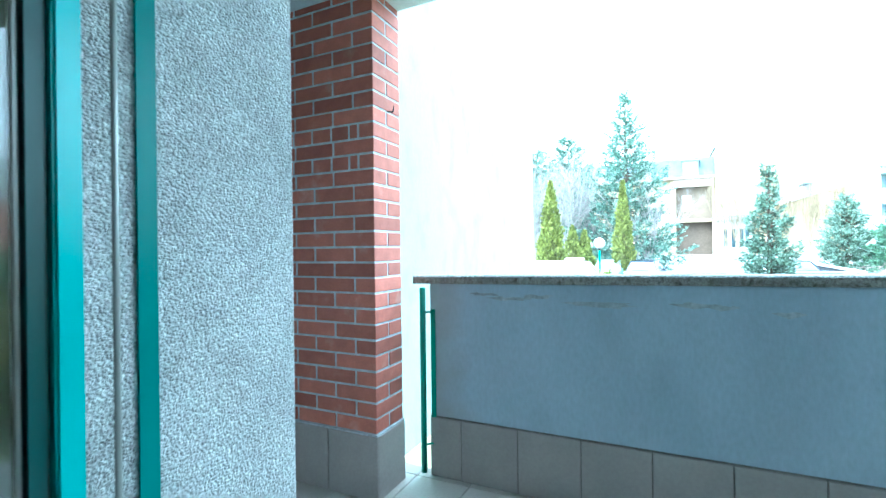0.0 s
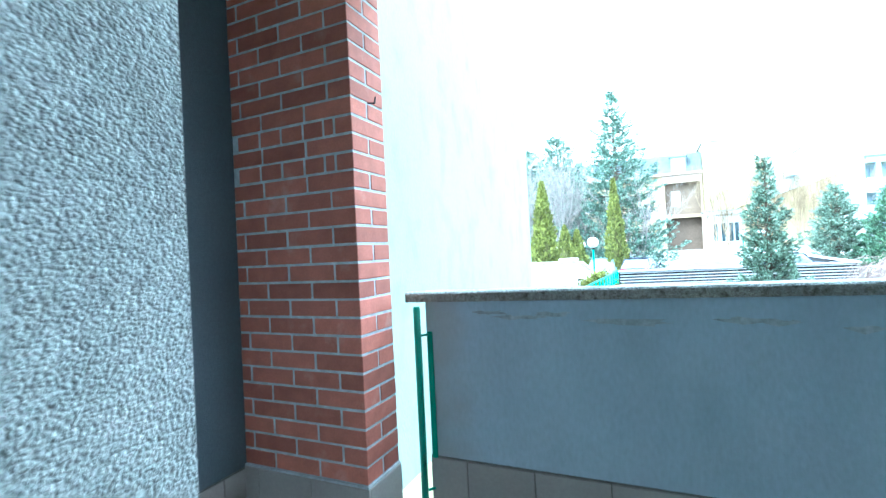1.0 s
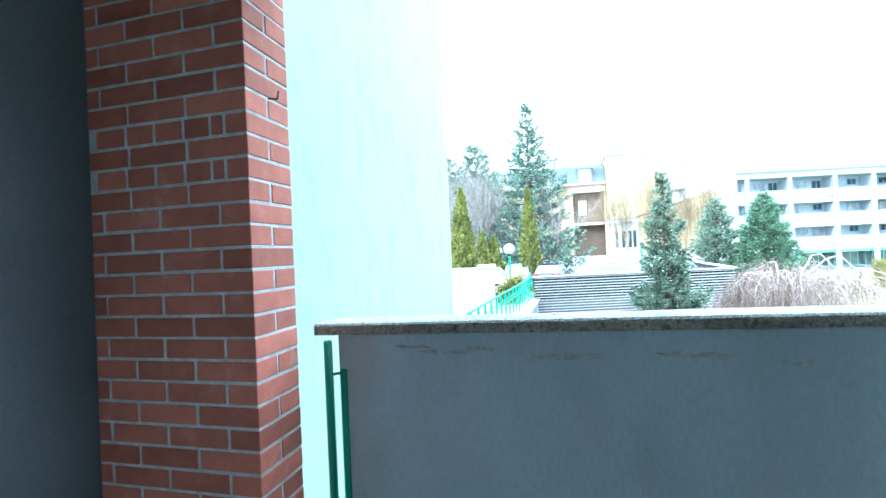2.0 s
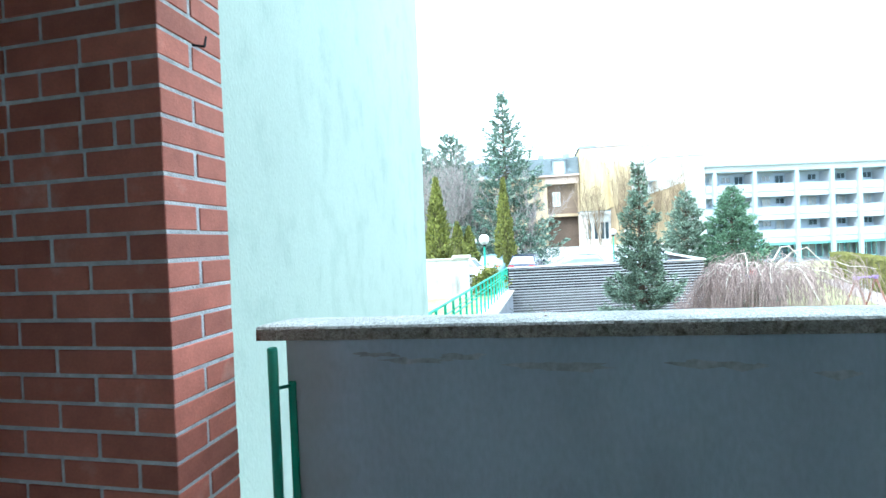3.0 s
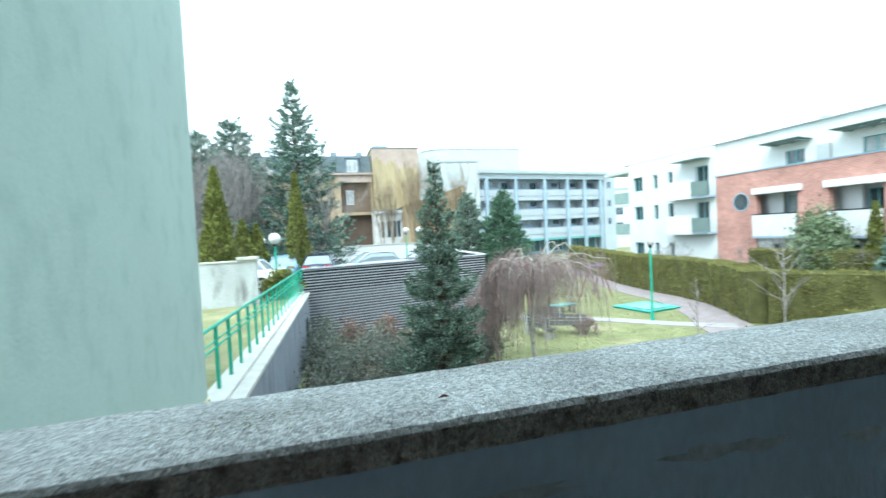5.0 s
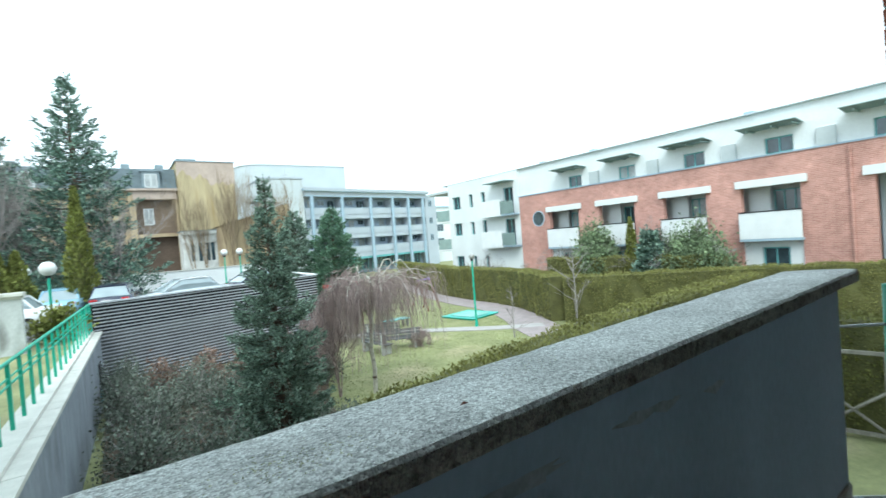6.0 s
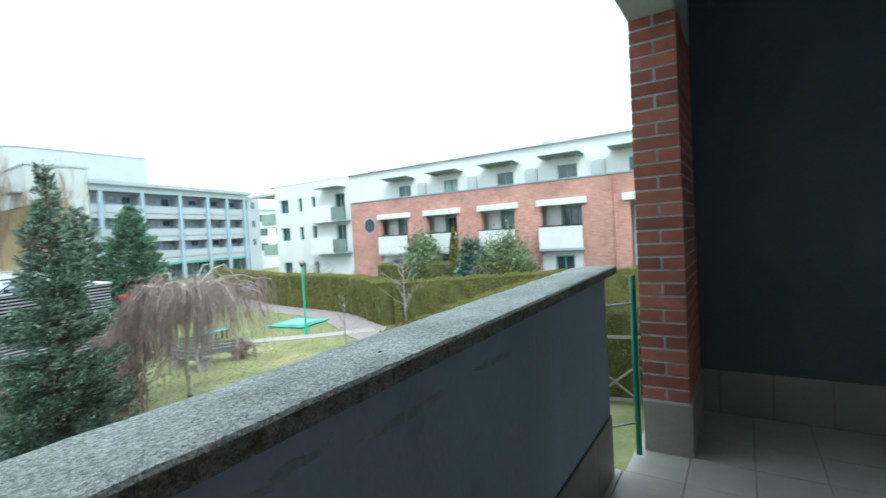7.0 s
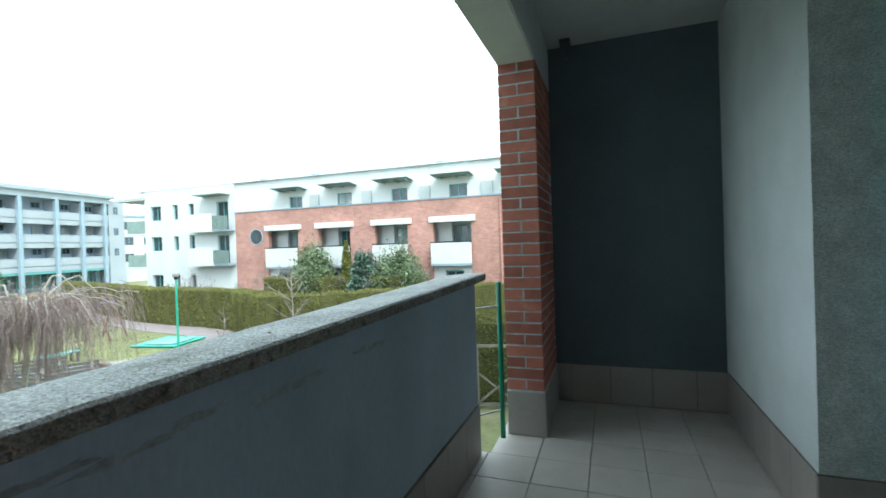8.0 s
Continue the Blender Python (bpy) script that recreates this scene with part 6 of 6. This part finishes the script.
M_TAIL = material("red_tail_lamp", (0.45, 0.02, 0.02), 0.3, vary=0.05)
M_SILVER = material("silver_car_paint", (0.50, 0.53, 0.55), 0.25, metal=0.5, vary=0.03)
M_NAVY = material("dark_blue_car_paint", (0.03, 0.035, 0.06), 0.22, vary=0.03, spec=0.7)
M_SKYBLUE = material("light_blue_car_paint", (0.30, 0.48, 0.60), 0.25, metal=0.3, vary=0.03)
M_CARWHITE = material("white_car_paint", (0.72, 0.73, 0.74), 0.25, vary=0.03)
DZ = -0.95
car("silver hatchback parked behind the louvred wall", (2.1, 26.9, DZ), 192, M_SILVER)
car("dark blue estate car parked on the deck", (-0.35, 29.0, DZ), 82, M_NAVY, True)
car("light blue hatchback parked on the deck", (-2.2, 29.8, DZ), 80, M_SKYBLUE)
car("white hatchback parked behind the garden wall", (-4.3, 25.5, DZ), 175, M_CARWHITE)
car("dark grey car parked behind the louvred wall", (5.6, 28.2, DZ), 196, M_NAVY)

# ---- pieces of the loggia: bricks and tiles, each an object of its own ----
piece_cache = {}


def piece(name, parent, size, place, mat, bevel=0.0025):
    key = (name, tuple(round(s, 4) for s in size), mat.name)
    if key not in piece_cache:
        bm = box(0, size[0], 0, size[1], 0, size[2])
        bmesh.ops.bevel(bm, geom=bm.edges[:], offset=bevel, segments=1, affect="EDGES")
        piece_cache[key] = mesh_from(name, bm, mat)
    ob = new(name, piece_cache[key])
    ob.parent = parent
    ob.location = place
    return ob


def brick_pillar(name, end_x, wall_x, label, Z_BASE):
    """A pillar of red bricks from the end wall to its free end, on a tiled base."""
    s = 1 if end_x > wall_x else -1       # towards the free end
    pil = thing(name, label, "pillar", kind="structure")
    a, b = sorted((end_x - s * 0.003, wall_x))
    part("mortar_core", box(a, b, Y_IN + 0.003, Y_OUT - 0.003, 0.0, Z_BEAM), M_MORTAR, pil)
    rng = random.Random(7)
    length = abs(end_x - wall_x)
    course, h, j = (Z_BEAM - Z_BASE) / 29, 0.066, 0.011

    def lay(off, w, y0, y1, z):
        w = min(w, length - off)
        if w < 0.02:
            return
        x0, x1 = sorted((end_x - s * off, end_x - s * (off + w)))
        dy, dx = rng.uniform(-0.0012, 0.0012), rng.uniform(-0.001, 0.001)
        piece("brick", pil, (x1 - x0, y1 - y0, h), (x0 + dx, y0 + dy, z + 0.006 + rng.uniform(-0.001, 0.001)), M_BRICK)

    for c in range(29):
        z = Z_BASE + course * c
        if c in (17, 19):
            lay(0.0, 0.085, Y_IN, Y_OUT, z)
            offs = 0.096
            for w in (0.045, 0.10, 0.115, 0.115, 0.13):
                lay(offs, w, Y_IN, Y_IN + 0.115, z)
                offs += w + j
        elif c % 2 == 0:
            offs = 0.0
            for w in (0.24, 0.24, 0.24):
                lay(offs, w, Y_IN, Y_IN + 0.115, z)
                offs += w + j
            lay(0.0, 0.115, Y_IN + 0.126, Y_OUT, z)
        else:
            lay(0.0, 0.115, Y_IN, Y_OUT, z)
            offs = 0.126
            for w in (0.24, 0.24, 0.24):
                lay(offs, w, Y_IN, Y_IN + 0.115, z)
                offs += w + j
    # tiled base
    t = 0.012
    offs = -t
    for w in (0.30, 0.30, 0.30):
        w = min(w, length - offs)
        if w > 0.02:
            x0, x1 = sorted((end_x - s * offs, end_x - s * (offs + w)))
            piece("base_tile", pil, (x1 - x0, t, Z_BASE - 0.008), (x0, Y_IN - t, 0.002), M_BASE_TILE)
        offs += w + 0.004
    piece("base_tile", pil, (t, Y_OUT - Y_IN, Z_BASE - 0.008), (end_x if s > 0 else end_x - t, Y_IN, 0.002), M_BASE_TILE)
    part("mortar_bed", box(*sorted((end_x + s * 0.008, wall_x)), Y_IN - 0.008, Y_OUT, Z_BASE - 0.006, Z_BASE + 0.002), M_MORTAR, pil)


brick_pillar("pillar_left", BX, X_LEFT, "red brick pillar on a grey tiled base", 0.321)
brick_pillar("pillar_right", RX, X_RIGHT, "red brick pillar on a grey tiled base", 0.302)

# floor tiles
T, J = 0.301, 0.004
nx0 = math.floor((X_LEFT - 1.932) / 0.305)
for i in range(nx0, 6):
    x0, x1 = max(1.932 + 0.305 * i + J / 2, X_LEFT), min(1.932 + 0.305 * (i + 1) - J / 2, X_RIGHT)
    for k in range(-5, 3):
        y0, y1 = max(1.952 + 0.305 * k + J / 2, Y_FRAME), min(1.952 + 0.305 * (k + 1) - J / 2, 2.66 if (x0 + x1) / 2 < P1 else 2.55)
        if x1 - x0 < 0.02 or y1 - y0 < 0.02:
            continue
        if y1 <= Y_WALL and not (x0 > DOOR_L - 0.2 and x1 < DOOR_R + 0.2):
            continue
        piece("floor_tile", FLOOR, (x1 - x0, y1 - y0, 0.012), (x0, y0, -0.0125 + 0.0008 * ((i * 7 + k * 3) % 3)), M_TILE)


def skirting(name, label, a, b, nrm, start, Z_BASE=Z_BASE):
    """A row of upright base tiles from a to b on a wall with the outward normal nrm."""
    sk = thing(name, label, "baseboard", kind="structure")
    a, b = Vector(a), Vector(b)
    d = (b - a).normalized()
    total, off = (b - a).length, start
    t = 0.009
    if abs(d.x) > 0.5:
        part("grout", box(min(a.x, b.x), max(a.x, b.x), min(a.y, a.y + nrm[1] * 0.004), max(a.y, a.y + nrm[1] * 0.004), 0.0, Z_BASE), M_GROUT, sk)
    else:
        part("grout", box(min(a.x, a.x + nrm[0] * 0.004), max(a.x, a.x + nrm[0] * 0.004), min(a.y, b.y), max(a.y, b.y), 0.0, Z_BASE), M_GROUT, sk)
    while off < total - 0.01:
        o0, o1 = max(off, 0.0), min(off + 0.301, total)
        p, q = a + d * o0, a + d * o1
        x0, x1, y0, y1 = min(p.x, q.x), max(p.x, q.x), min(p.y, q.y), max(p.y, q.y)
        if abs(d.x) > 0.5:
            y0, y1 = sorted((a.y, a.y + nrm[1] * t))
        else:
            x0, x1 = sorted((a.x, a.x + nrm[0] * t))
        piece("base_tile", sk, (x1 - x0, y1 - y0, Z_BASE - 0.010), (x0, y0, 0.003), M_BASE_TILE)
        off += 0.305


skirting("baseboard_parapet", "beige-grey base tiles along the parapet", (P0, 2.60, 0), (P1, 2.60, 0), (0, -1), -0.124, 0.325)
skirting("baseboard_left", "beige-grey base tiles on the end wall", (X_LEFT, Y_WALL_L, 0), (X_LEFT, Y_IN - 0.013, 0), (1, 0), -0.1)
skirting("baseboard_right", "beige-grey base tiles on the end wall", (X_RIGHT, Y_WALL, 0), (X_RIGHT, Y_IN - 0.013, 0), (-1, 0), -0.1)
skirting("baseboard_house", "beige-grey base tiles on the house wall", (DOOR_R + 0.0, Y_WALL, 0), (X_RIGHT - 0.01, Y_WALL, 0), (0, 1), 0.0)
skirting("baseboard_corner", "beige-grey base tiles on the house wall", (X_LEFT + 0.01, Y_WALL_L, 0), (DOOR_L - 0.06, Y_WALL_L, 0), (0, 1), 0.0)
skirting("baseboard_reveal", "beige-grey base tiles in the door reveal", (DOOR_R, Y_FRAME, 0), (DOOR_R, Y_WALL + 0.009, 0), (-1, 0), 0.0)
